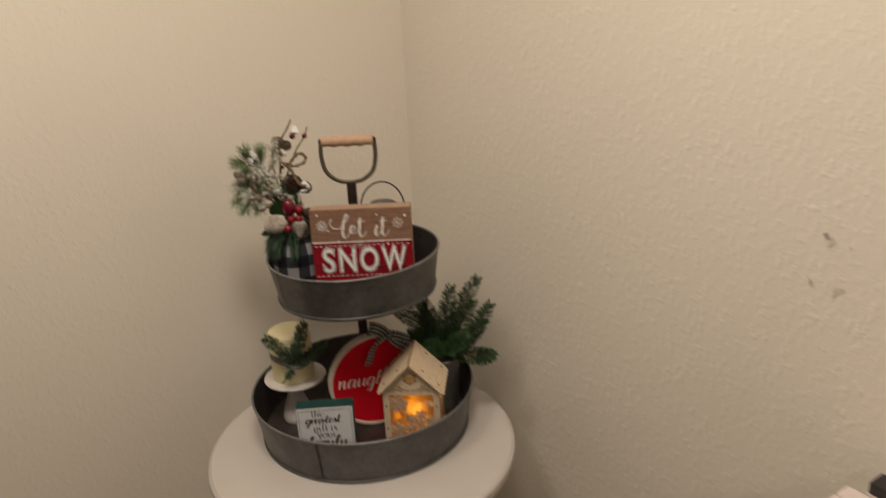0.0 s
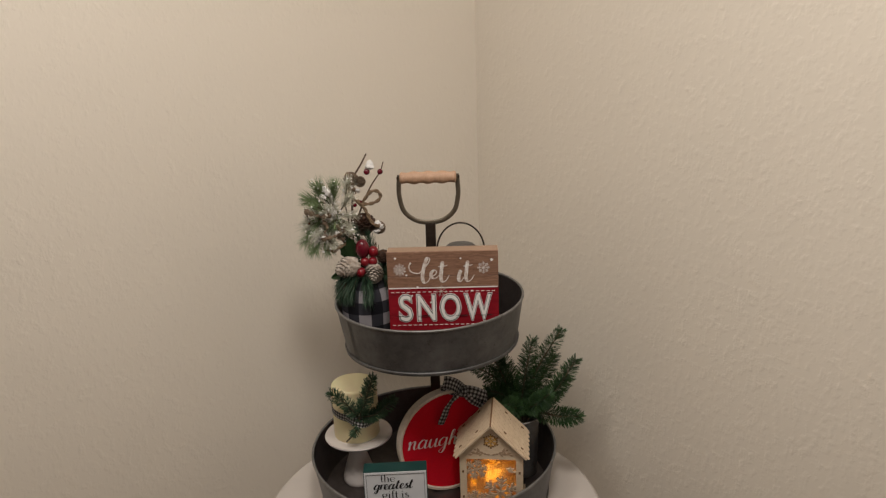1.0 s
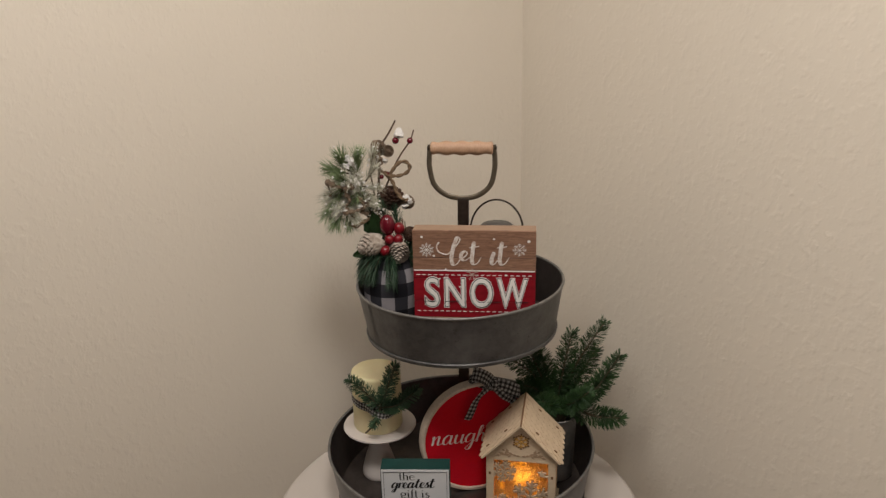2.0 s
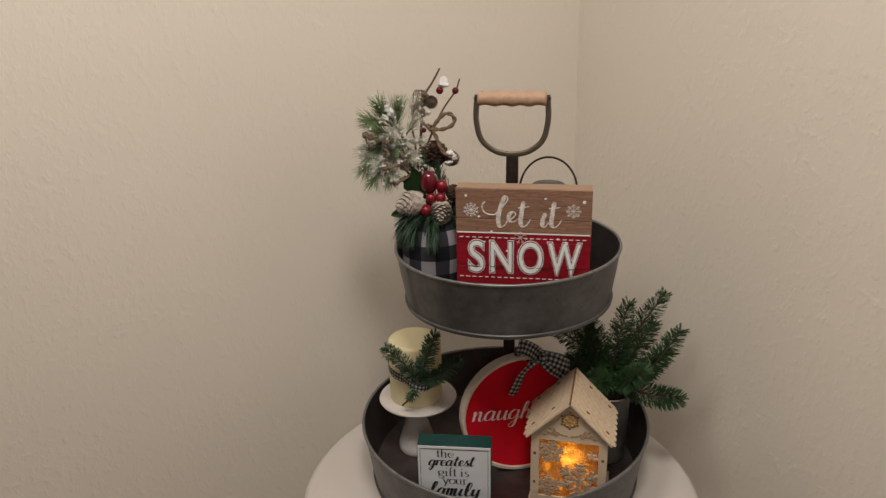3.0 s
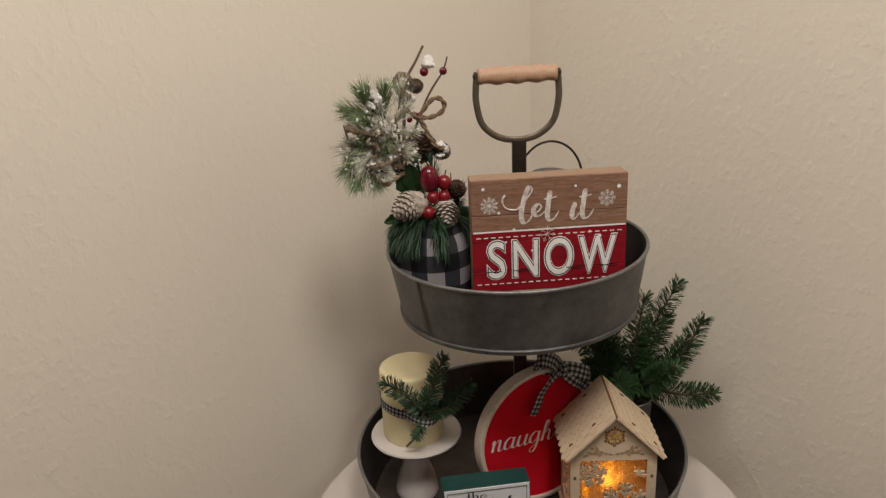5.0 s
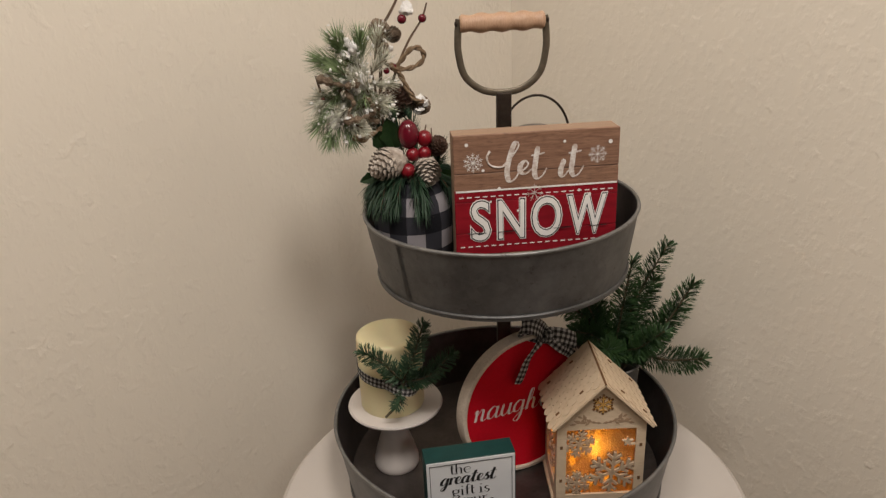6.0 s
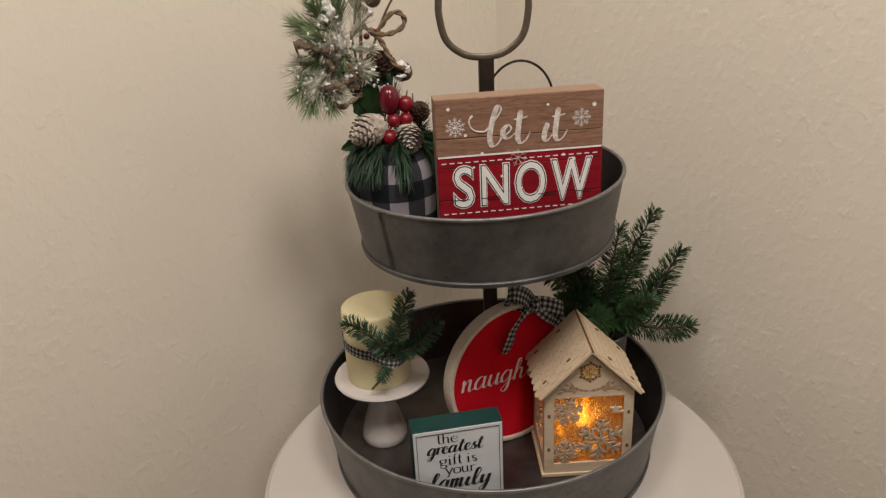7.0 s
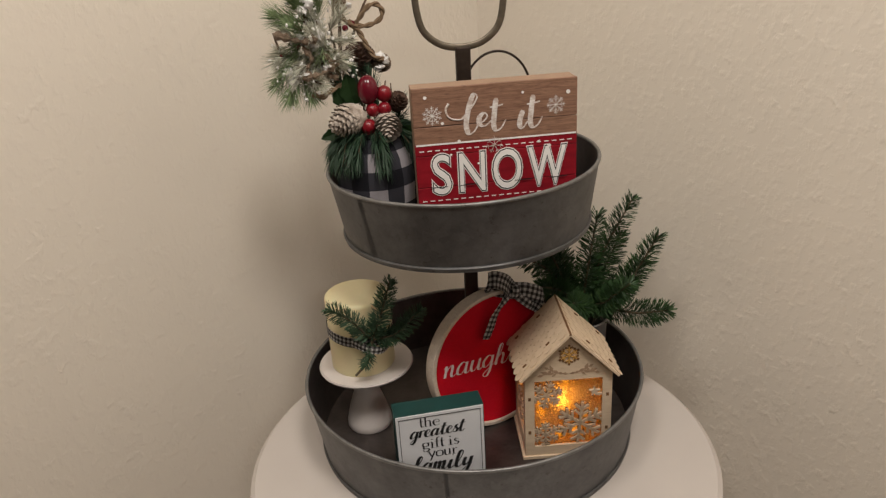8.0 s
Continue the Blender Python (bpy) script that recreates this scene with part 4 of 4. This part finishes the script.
for pts in (
    [(-0.2760, 1.263, 1.2235), (-0.268, 1.261, 1.2335), (-0.259, 1.261, 1.2425), (-0.250, 1.263, 1.2420), (-0.2460, 1.265, 1.2340), (-0.251, 1.264, 1.2265), (-0.264, 1.261, 1.2225), (-0.277, 1.262, 1.2230)],
    [(-0.2930, 1.260, 1.2660), (-0.2920, 1.258, 1.2430), (-0.286, 1.260, 1.2300), (-0.276, 1.262, 1.2235)],
    [(-0.2770, 1.260, 1.2240), (-0.270, 1.259, 1.2130), (-0.264, 1.257, 1.1990), (-0.257, 1.256, 1.1900), (-0.249, 1.257, 1.1880)],
    [(-0.2820, 1.262, 1.2280), (-0.2780, 1.256, 1.2240), (-0.2720, 1.260, 1.2190)],
    [(-0.3250, 1.212, 1.1660), (-0.315, 1.208, 1.1630), (-0.305, 1.210, 1.1690), (-0.293, 1.220, 1.1720)],
):
    part("twine_loop", twine(smooth_line([at(*q) for q in pts], 16), 0.0027, 0.022), TWINE, pick, smooth=60)
# dark pine sprigs standing behind the berries and cones
for foot, tip, n in (((-0.276, 1.226, 1.115), (-0.304, 1.240, 1.178), 130), ((-0.274, 1.228, 1.120), (-0.286, 1.246, 1.186), 130), ((-0.282, 1.222, 1.118), (-0.296, 1.226, 1.162), 110), ((-0.262, 1.226, 1.120), (-0.266, 1.244, 1.176), 110), ((-0.250, 1.216, 1.112), (-0.238, 1.216, 1.148), 90)):
    pts = smooth_line([at(*foot), (at(*foot) + at(*tip)) / 2 + Vector((0.003, 0, 0.004)), at(*tip)], 6)
    spr = part("pine_sprig", tube(pts, 0.0009, 5), TWIG, pick)
    part("needle_spray", needles(pts, n, 0.019, 0.0013, 34, rnd, start=0.2), PINE, spr)
# broad dark leaves behind the berries
for c, aim, ln in (((-0.284, 1.212, 1.150), (-0.15, -0.25, 0.9), 0.036), ((-0.302, 1.202, 1.128), (-0.8, -0.2, -0.2), 0.020), ((-0.240, 1.200, 1.126), (0.8, -0.3, -0.2), 0.022), ((-0.292, 1.216, 1.148), (-0.4, -0.2, 0.8), 0.028)):
    bm = bmesh.new()
    d = Vector(aim).normalized()
    sd = d.cross(Vector((0, -1, 0.3))).normalized()
    up = sd.cross(d)
    rows = []
    for k in range(7):
        s = k / 6
        w = ln * 0.26 * math.sin(math.pi * min(1, s * 0.93 + 0.06)) * (1 + 0.25 * (k % 2))
        c0 = d * ln * s - up * 0.004 * s * s
        rows.append([bm.verts.new(q) for q in (c0 - sd * w + up * 0.002, c0, c0 + sd * w + up * 0.002)])
    fs = []
    for r0, r1 in zip(rows, rows[1:]):
        for k in (0, 1):
            fs.append(bm.faces.new((r0[k], r0[k + 1], r1[k + 1], r1[k])))
    bmesh.ops.solidify(bm, geom=fs, thickness=0.0004)
    part("leaf", bm, NEEDLE, pick, m=Matrix.Translation(at(*c)))

# ---------------------------------------------------------------- cake stand and candle
stand = thing("cake_stand", Matrix.Translation((-0.3040, 1.2312, LOW_FLOOR)), "small white glazed cake stand in the lower tray", "cake stand")
part("plate", lathe([(0.0, 0.078), (0.020, 0.076), (0.049, 0.080), (0.0545, 0.083), (0.0560, 0.0855), (0.0550, 0.0875), (0.049, 0.0865), (0.0, 0.0855)], 72), GLAZE, stand, m=Matrix.Translation((0.0022, 0.0008, 0)), smooth=50)
part("pedestal", lathe([(0.0, 0.0), (0.0258, 0.0), (0.0271, 0.003), (0.0268, 0.010), (0.0222, 0.028), (0.0155, 0.048), (0.0128, 0.063), (0.0138, 0.073), (0.019, 0.0775)], 48), GLAZE, stand, m=Matrix.Translation((-0.001, -0.0008, 0)), smooth=50)
candle = thing("pillar_candle", Matrix.Translation((-0.3046, 1.2345, LOW_FLOOR + 0.0858)), "ivory pillar candle on the white cake stand", "candle")
part("wax", lathe([(0.0, 0.0), (0.0365, 0.0), (0.0375, 0.002), (0.0376, 0.05), (0.0374, 0.087), (0.0368, 0.0905), (0.0348, 0.0922), (0.030, 0.0918), (0.012, 0.089), (0.0, 0.088)], 64, wobble=0.004), WAX, candle, smooth=50)
ring = [Vector((0.0386 * math.cos(w), 0.0386 * math.sin(w), 0.049 - 0.0045 * math.sin(w + 2.2))) for w in (2 * math.pi * k / 48 for k in range(49))]
rib = thing("gingham_ribbon", candle.matrix_world.copy(), "black-and-white gingham ribbon tied round the candle", "ribbon")
part("band", band(ring, 0.0125, (0, 0, 1)), GINGHAM, rib)
part("knot", band(smooth_line([(-0.010, -0.0378, 0.0490), (0.004, -0.0500, 0.0460), (0.014, -0.0535, 0.0440), (0.024, -0.0470, 0.0410), (0.034, -0.0240, 0.0375)], 5), lambda s: 0.0090 + 0.0035 * abs(2 * s - 1), (0.1, 0, 1), curl=0.5), GINGHAM, rib)
sprig = thing("fir_sprig", candle.matrix_world.copy(), "green fir sprig tied to the candle by the ribbon", "fir sprig")
ox, oy, oz = -0.3046, 1.2345, LOW_FLOOR + 0.0858
centre = (-0.2915 - ox, 1.190 - oy, 0.890 - oz)
for tip, mid, n in (
    ((-0.2665, 1.188, 0.9610), (-0.2785, 1.186, 0.925), 150), ((-0.2350, 1.192, 0.9210), (-0.2640, 1.186, 0.898), 170),
    ((-0.3345, 1.186, 0.9360), (-0.3130, 1.181, 0.922), 120), ((-0.3140, 1.184, 0.8500), (-0.2990, 1.183, 0.868), 60),
):
    pts = smooth_line([centre, (mid[0] - ox, mid[1] - oy, mid[2] - oz), (tip[0] - ox, tip[1] - oy, tip[2] - oz)], 8)
    br = part("branchlet", tube(pts, lambda s, k=n: (0.0021 if k == 60 else 0.0012) - 0.0006 * s, 6), STEM, sprig, smooth=80)
    if n > 60:
        part("needle_spray", needles(pts, int(n * 2.0), 0.0140, 0.0019, 68, rnd, squash=0.45, facing=(0.1, -1, 0.2), blunt=0.84), SPRIGGREEN, br)
        part("needle_spray", needles(pts, n // 3, 0.0115, 0.0015, 58, rnd, squash=0.55, facing=(0.1, -1, 0.2)), NEEDLE_TIP, br)
    else:
        part("needle_spray", needles(pts[:11], 120, 0.012, 0.0021, 66, rnd, facing=(0, -1, 0.2)), SPRIGGREEN, br)

# ---------------------------------------------------------------- green box card
yaw = math.degrees(math.atan2(0.006, 0.094))
card = thing("box_sign", Matrix.Translation((-0.229, 1.099, LOW_FLOOR)) @ pose(0, 0, 0, 0, 0, yaw), "dark green box sign with white lettered face in tray", "box sign")
CH = 0.0970
part("block", box((0.0955, 0.0255, CH), (0, 0.0138, CH / 2), 0.0008), GREEN, card)
part("face_sheet", box((0.0935, 0.001, CH - 0.0015), (0, 0.0006, CH / 2 - 0.0003), 0), CARDWHITE, card)
for w, h, x, z in ((0.087, 0.0005, 0, CH - 0.0045), (0.087, 0.0005, 0, 0.004), (0.0005, CH - 0.008, -0.0435, CH / 2), (0.0005, CH - 0.008, 0.0435, CH / 2)):
    mark(w, h, x, z, card, INK, -0.0003, "border_line")
script("the", 0.0074, (-0.0228, -0.0003, CH - 0.0168), INK, card, pen=0.20, slant=0.0, squeeze=1.18, face=SERIF)
script("greatest", 0.0088, (-0.0335, -0.0003, CH - 0.0300), INK, card, pen=0.235, squeeze=1.46, slant=0.16, rise=0.03)
script("gift is", 0.0076, (-0.0212, -0.0003, CH - 0.0450), INK, card, pen=0.20, slant=0.0, squeeze=1.18, face=SERIF)
script("your", 0.0076, (-0.0153, -0.0003, CH - 0.0572), INK, card, pen=0.20, slant=0.0, squeeze=1.10, face=SERIF)
script("family", 0.0118, (-0.0340, -0.0003, CH - 0.0755), INK, card, pen=0.23, squeeze=1.42)

# ---------------------------------------------------------------- round naughty plaque
dyaw = 21.0
plaque = thing("round_plaque", Matrix.Translation((-0.1480, 1.202, LOW_FLOOR)) @ pose(0, 0, 0, -3, 0, dyaw), "round red plaque with pale wooden rim leaning on pole", "plaque")
RR = 0.0875
flip = Matrix.Translation((0, 0, RR)) @ pose(0, 0, 0, 90, 0, 0)
part("rim_hoop", lathe([(RR - 0.006, -0.004), (RR - 0.006, 0.0062), (RR - 0.0045, 0.0075), (RR - 0.001, 0.0072), (RR, 0.0055), (RR, -0.0085), (RR - 0.002, -0.0100), (RR - 0.006, -0.0095), (RR - 0.006, -0.004)], 96, cap=False), HOOP, plaque, "washed pale wooden rim", flip, smooth=40)
part("red_panel", lathe([(0.0, -0.008), (RR - 0.0058, -0.008), (RR - 0.0058, 0.005), (0.0, 0.005)], 96, cap=False), REDCLOTH, plaque, "", flip)
script("naughty", 0.0148, (-0.0735, -0.0056, RR - 0.002), WORN_WHITE, plaque, pen=0.14, squeeze=1.62, slant=0.14, rise=-0.12)
bow = thing("gingham_bow", plaque.matrix_world @ Matrix.Translation((0.0235, -0.009, 2 * RR - 0.0040)) @ pose(0, 0, 0, 0, 13, 0) @ Matrix.Scale(1.2, 4), "black-and-white gingham bow on the red plaque's rim", "bow")
for pts, wid, ac in (
    ([(0, 0, 0), (-0.012, -0.006, 0.009), (-0.026, -0.008, 0.014), (-0.031, 0.000, 0.010), (-0.022, 0.006, 0.003), (-0.008, 0.003, 0.000), (0, 0, 0)], 0.0165, (0.35, 0.3, 1)),
    ([(0, 0, 0), (0.012, -0.006, 0.001), (0.028, -0.008, -0.003), (0.036, 0.000, -0.007), (0.026, 0.006, -0.006), (0.010, 0.003, -0.003), (0, 0, 0)], 0.0160, (-0.05, 0.3, 1)),
):
    part("loop", band(smooth_line(pts, 6), wid, ac, curl=0.3), GINGHAM, bow)
part("tail", band(smooth_line([(-0.004, -0.003, -0.002), (-0.015, -0.008, -0.010), (-0.020, -0.006, -0.022), (-0.0225, -0.005, -0.035), (-0.0250, -0.004, -0.047)], 6), lambda s: 0.0055 + 0.006 * min(1, 1.4 * s) * (1 if s < 0.97 else 0.6), (1, 0.25, 0.15), curl=0.25), GINGHAM, bow)
part("tail", band(smooth_line([(0.002, -0.003, -0.002), (0.014, -0.009, -0.010), (0.026, -0.006, -0.016), (0.034, -0.008, -0.022)], 6), 0.010, (0.4, 0.1, 1), curl=0.3), GINGHAM, bow)
part("knot", band(smooth_line([(0, 0.003, 0.006), (0, -0.005, 0.005), (0, -0.007, 0.0), (0, -0.005, -0.006), (0, 0.003, -0.007)], 4), 0.0075, (1, 0, 0.1), curl=0.4), GINGHAM, bow)

# ---------------------------------------------------------------- lit wooden house
HYAW = -4.5
house = thing("wooden_house", Matrix.Translation((-0.0845, 1.1200, LOW_FLOOR)) @ pose(0, 0, 0, 0, 0, HYAW), "small laser-cut plywood house lantern with glowing window in the tray", "house lantern")
HW, HD, HE, HR, PT = 0.0480, 0.080, 0.1140, 0.1630, 0.0028
part("base_board", box((2 * HW + 0.006, HD + 0.008, 0.004), (0, HD / 2 + 0.002, 0.002), 0.0005), PLY, house)


def prism(outline, y0, y1, bm=None):
    bm = bm or bmesh.new()
    f = bm.faces.new([bm.verts.new((x, y0, z)) for x, z in outline])
    r = bmesh.ops.extrude_face_region(bm, geom=[f])
    bmesh.ops.translate(bm, verts=[v for v in r["geom"] if isinstance(v, bmesh.types.BMVert)], vec=(0, y1 - y0, 0))
    bmesh.ops.recalc_face_normals(bm, faces=bm.faces[:])
    return bm


W0, W1, Z0, Z1 = -0.0375, 0.0375, 0.016, 0.1020
front = part("front_wall", prism([(-HW, 0.004), (HW, 0.004), (HW, Z0), (-HW, Z0)], 0, PT), PLY, house)
part("front_wall_side", prism([(-HW, Z0), (W0, Z0), (W0, Z1), (-HW, Z1)], 0, PT), PLY, house)
part("front_wall_side", prism([(W1, Z0), (HW, Z0), (HW, Z1), (W1, Z1)], 0, PT), PLY, house)
part("gable", prism([(-HW, Z1), (HW, Z1), (HW, HE), (0, HR - 0.004), (-HW, HE)], 0, PT), PLY, house)
part("back_wall", prism([(-HW, 0.004), (HW, 0.004), (HW, HE), (0, HR - 0.004), (-HW, HE)], HD - PT, HD), PLY, house)
for sgn in (-1, 1):
    for y0, y1, z0, z1 in ((PT, 0.012, 0.004, HE - 0.002), (HD - 0.012, HD - PT, 0.004, HE - 0.002), (0.012, HD - 0.012, 0.004, 0.022), (0.012, HD - 0.012, HE - 0.016, HE - 0.002)):
        part("side_wall", box((PT, y1 - y0, z1 - z0), (sgn * (HW - PT / 2), (y0 + y1) / 2, (z0 + z1) / 2)), PLY, house)
    part("side_film", box((0.0006, HD - 0.022, HE - 0.034), (sgn * (HW - 0.006), HD / 2, HE / 2 + 0.002)), FILM, house, "golden translucent film")
    fl = part("side_fretwork", flake(0.022, bar=0.13, thick=PT), PLY, house, m=Matrix.Translation((sgn * (HW - PT / 2), HD / 2, 0.05)) @ pose(0, 0, 0, 0, 0, 90))
part("window_film", box((W1 - W0 + 0.008, 0.0006, Z1 - Z0 + 0.008), ((W0 + W1) / 2, 0.0062, (Z0 + Z1) / 2)), FILM, house, "golden translucent film")
# flakes coloured darker than the walls, to paint in their backlit shade
for x, z, r, bar, tw in ((0.0135, 0.044, 0.0265, 0.115, 0.1), (-0.0235, 0.083, 0.0170, 0.12, 0.25), (-0.0250, 0.031, 0.0155, 0.13, 0.0)):
    part("window_snowflake", flake(r, bar=bar, thick=PT * 0.9, twist=tw, twigs=((0.38, 0.36), (0.66, 0.36))), PLY_EDGE_SHADED, house, m=Matrix.Translation((x, PT / 2, z)))
    part("burnt_back", flake(r * 1.03, bar=bar * 1.15, thick=0.0005, twist=tw, twigs=((0.38, 0.36), (0.66, 0.36))), BURNT, house, m=Matrix.Translation((x, PT + 0.0002, z)))
star = [((0.0065 if k % 2 == 0 else 0.0028) * math.sin(math.pi * k / 5) + 0.029, (0.0065 if k % 2 == 0 else 0.0028) * math.cos(math.pi * k / 5) + 0.084) for k in range(10)]
part("window_star", prism(star, 0.0002, PT), PLY, house)
part("star_bridge", box((0.009, PT * 0.8, 0.0022), (0.034, PT / 2, 0.0805)), PLY, house)
# no hole here: the lit cut-through is painted gold over a brown flake
part("gable_snowflake", flake(0.0125, bar=0.2, thick=0.0006, twigs=((0.5, 0.42),)), BURNT, house, m=Matrix.Translation((0, -0.0004, 0.1335)))
part("gable_snowflake", flake(0.0100, bar=0.12, thick=0.0006, twigs=((0.55, 0.35),)), GOLD_GLOW, house, "golden glow painted as a cut-through", m=Matrix.Translation((0, -0.0008, 0.1335)))
bm = bmesh.new()
for sgn in (-1, 1):
    for x, z, ang, ln in ((0.004, 0.105, 80, 0.007), (0.009, 0.106, 70, 0.007), (0.014, 0.108, 60, 0.009), (0.019, 0.112, 20, 0.010), (0.021, 0.108, -20, 0.008), (0.019, 0.106, 110, 0.008), (0.026, 0.107, 70, 0.011), (0.031, 0.104, 100, 0.008), (0.024, 0.113, 60, 0.007), (0.016, 0.104, 130, 0.007)):
        m = Matrix.Translation((sgn * x, 0, z)) @ Matrix.Rotation(sgn * radians(ang), 4, "Y")
        vs = [bm.verts.new(m @ Vector(q)) for q in ((0, 0, -ln / 2), (ln * 0.22, 0, 0), (0, 0, ln / 2), (-ln * 0.22, 0, 0))]
        bm.faces.new(vs if sgn > 0 else vs[::-1])
part("engraved_garland", bm, ENGRAVED, house, m=Matrix.Translation((0, -0.0004, 0.0055)))
for x in (-0.0430, 0.0430):
    for z in (0.036, 0.080):
        part("tab_slot", box((0.0030, 0.0006, 0.0040), (x, -0.0002, z)), BURNT, house)
# roof panels with scalloped shingles
slope = math.atan2(HR - HE, HW)
run = HW / math.cos(slope) + 0.011
shingle_w, rows_n, cols_n = 0.0125, 7, 7
sh = lathe([(0.0, 0.0), (0.00630, 0.0), (0.00640, 0.0006), (0.0, 0.0006)], 14)
me_sh = bpy.data.meshes.new("shingle")
for v in sh.verts:
    if v.co.x < 0:
        v.co.x *= 1.15
sh.to_mesh(me_sh)
sh.free()
me_sh.materials.append(PLY)
me_sh.materials.append(PLY_EDGE_SHADED)
for f in me_sh.polygons:
    f.material_index = 1 if abs(f.normal.z) < 0.5 else 0
for sgn in (-1, 1):
    m = Matrix.Translation((0, -0.008, HR - 0.001)) @ (Matrix.Rotation(slope, 4, "Y") if sgn > 0 else Matrix.Rotation(math.pi, 4, "Z") @ Matrix.Translation((0, -(HD + 0.012), 0)) @ Matrix.Rotation(slope, 4, "Y"))
    roof = part("roof_panel", box((run - 0.003, HD + 0.012, PT), (run / 2 - 0.0015, (HD + 0.012) / 2, 0), 0.0003, seg=1), PLY, house, "", m)
    part("burnt_ridge_edge", box((0.0012, HD + 0.012, PT * 1.1), (-0.0004, (HD + 0.012) / 2, 0)), BURNT, roof)
    for r in range(rows_n):
        for c in range(cols_n):
            x = 0.0090 + (run - 0.0140) * r / (rows_n - 1)
            y = shingle_w * (c + (0.5 if r % 2 else 0.02)) + 0.0066
            if y > HD + 0.0055:
                continue
            share("shingle", me_sh, roof, Matrix.Translation((x, y, PT / 2 + 0.0002)) @ pose(0, 0, 0, 0, 1.6, 0))
    for y in (0.014, HD - 0.004):
        for x in (run * 0.35, run * 0.8):
            part("tab_slot", box((0.0050, 0.0018, 0.0012), (x, y, PT / 2 + 0.0017)), BURNT, roof)
# string of small lights inside
for x, y, z in ((-0.029, 0.014, 0.064), (-0.028, 0.015, 0.052), (0.000, 0.014, 0.088), (0.002, 0.014, 0.074), (0.004, 0.015, 0.060), (0.022, 0.014, 0.052), (0.020, 0.015, 0.036), (-0.008, 0.014, 0.024), (-0.024, 0.015, 0.034), (0.010, 0.015, 0.026)):
    part("led_bulb", ball(0.0030, squeeze=(1, 1, 2.2)), LED, house, "glowing warm bulb", m=Matrix.Translation((x, y, z)))
d = bpy.data.lights.new("house_lamp", "POINT")
d.energy, d.color, d.shadow_soft_size = 0.065, (1.0, 0.55, 0.13), 0.010
new("house_lamp", d).matrix_world = house.matrix_world @ Matrix.Translation((0.0, 0.04, 0.055))

# ---------------------------------------------------------------- fir branches in a small galvanised pail
rnd = random.Random(23)
VX, VY = -0.0330, 1.2500
fir = thing("fir_bunch", Matrix.Translation((VX, VY, LOW_FLOOR)), "green fir branches in a small galvanised cup in the tray", "fir branches")
part("cup", lathe([(0.0, 0.0), (0.027, 0.0), (0.029, 0.003), (0.0325, 0.104), (0.0335, 0.106), (0.0325, 0.1075), (0.031, 0.1055), (0.0275, 0.006), (0.0, 0.005)], 48, cap=False), ZINC_CUP, fir, "grey galvanised cup", smooth=40)
for tip, mid, n in (
    ((0.045, 1.262, 0.925), (0.012, 1.255, 0.885), 240), ((-0.085, 1.270, 0.975), (-0.060, 1.262, 0.925), 260),
    ((0.037, 1.275, 1.003), (-0.004, 1.262, 0.930), 330), ((0.058, 1.240, 0.967), (0.022, 1.240, 0.900), 320), ((0.058, 1.198, 0.888), (0.028, 1.215, 0.872), 230),
    ((-0.110, 1.262, 0.952), (-0.066, 1.258, 0.915), 280), ((-0.011, 1.260, 0.993), (-0.024, 1.252, 0.920), 300), ((-0.060, 1.278, 0.960), (-0.045, 1.265, 0.910), 280),
    ((-0.055, 1.210, 0.905), (-0.042, 1.222, 0.885), 160), ((0.012, 1.205, 0.925), (-0.008, 1.222, 0.890), 200), ((-0.085, 1.235, 0.918), (-0.058, 1.240, 0.898), 220), ((0.028, 1.285, 0.955), (0.0, 1.268, 0.905), 260), 
):
    pts = smooth_line([(0.3 * (tip[0] - VX) * 0.2, 0.0, 0.03), (0.3 * (mid[0] - VX), 0.3 * (mid[1] - VY), 0.112), (mid[0] - VX, mid[1] - VY, mid[2] - LOW_FLOOR), (tip[0] - VX, tip[1] - VY, tip[2] - LOW_FLOOR - 0.007)], 8)
    br = part("branch", tube(pts, lambda s: 0.0024 - 0.0015 * s, 6), STEM, fir, smooth=80)
    part("needle_spray", needles(pts, int(n * 1.75), 0.0190, 0.0021, 72, rnd, start=0.30, squash=0.45, facing=(-0.1, -0.8, 0.6), blunt=0.84), NEEDLE, br)
    part("needle_spray", needles(pts, n // 4, 0.0165, 0.0018, 74, rnd, start=0.4, squash=0.75, facing=(0, -0.7, 0.7)), NEEDLE_TIP, br)
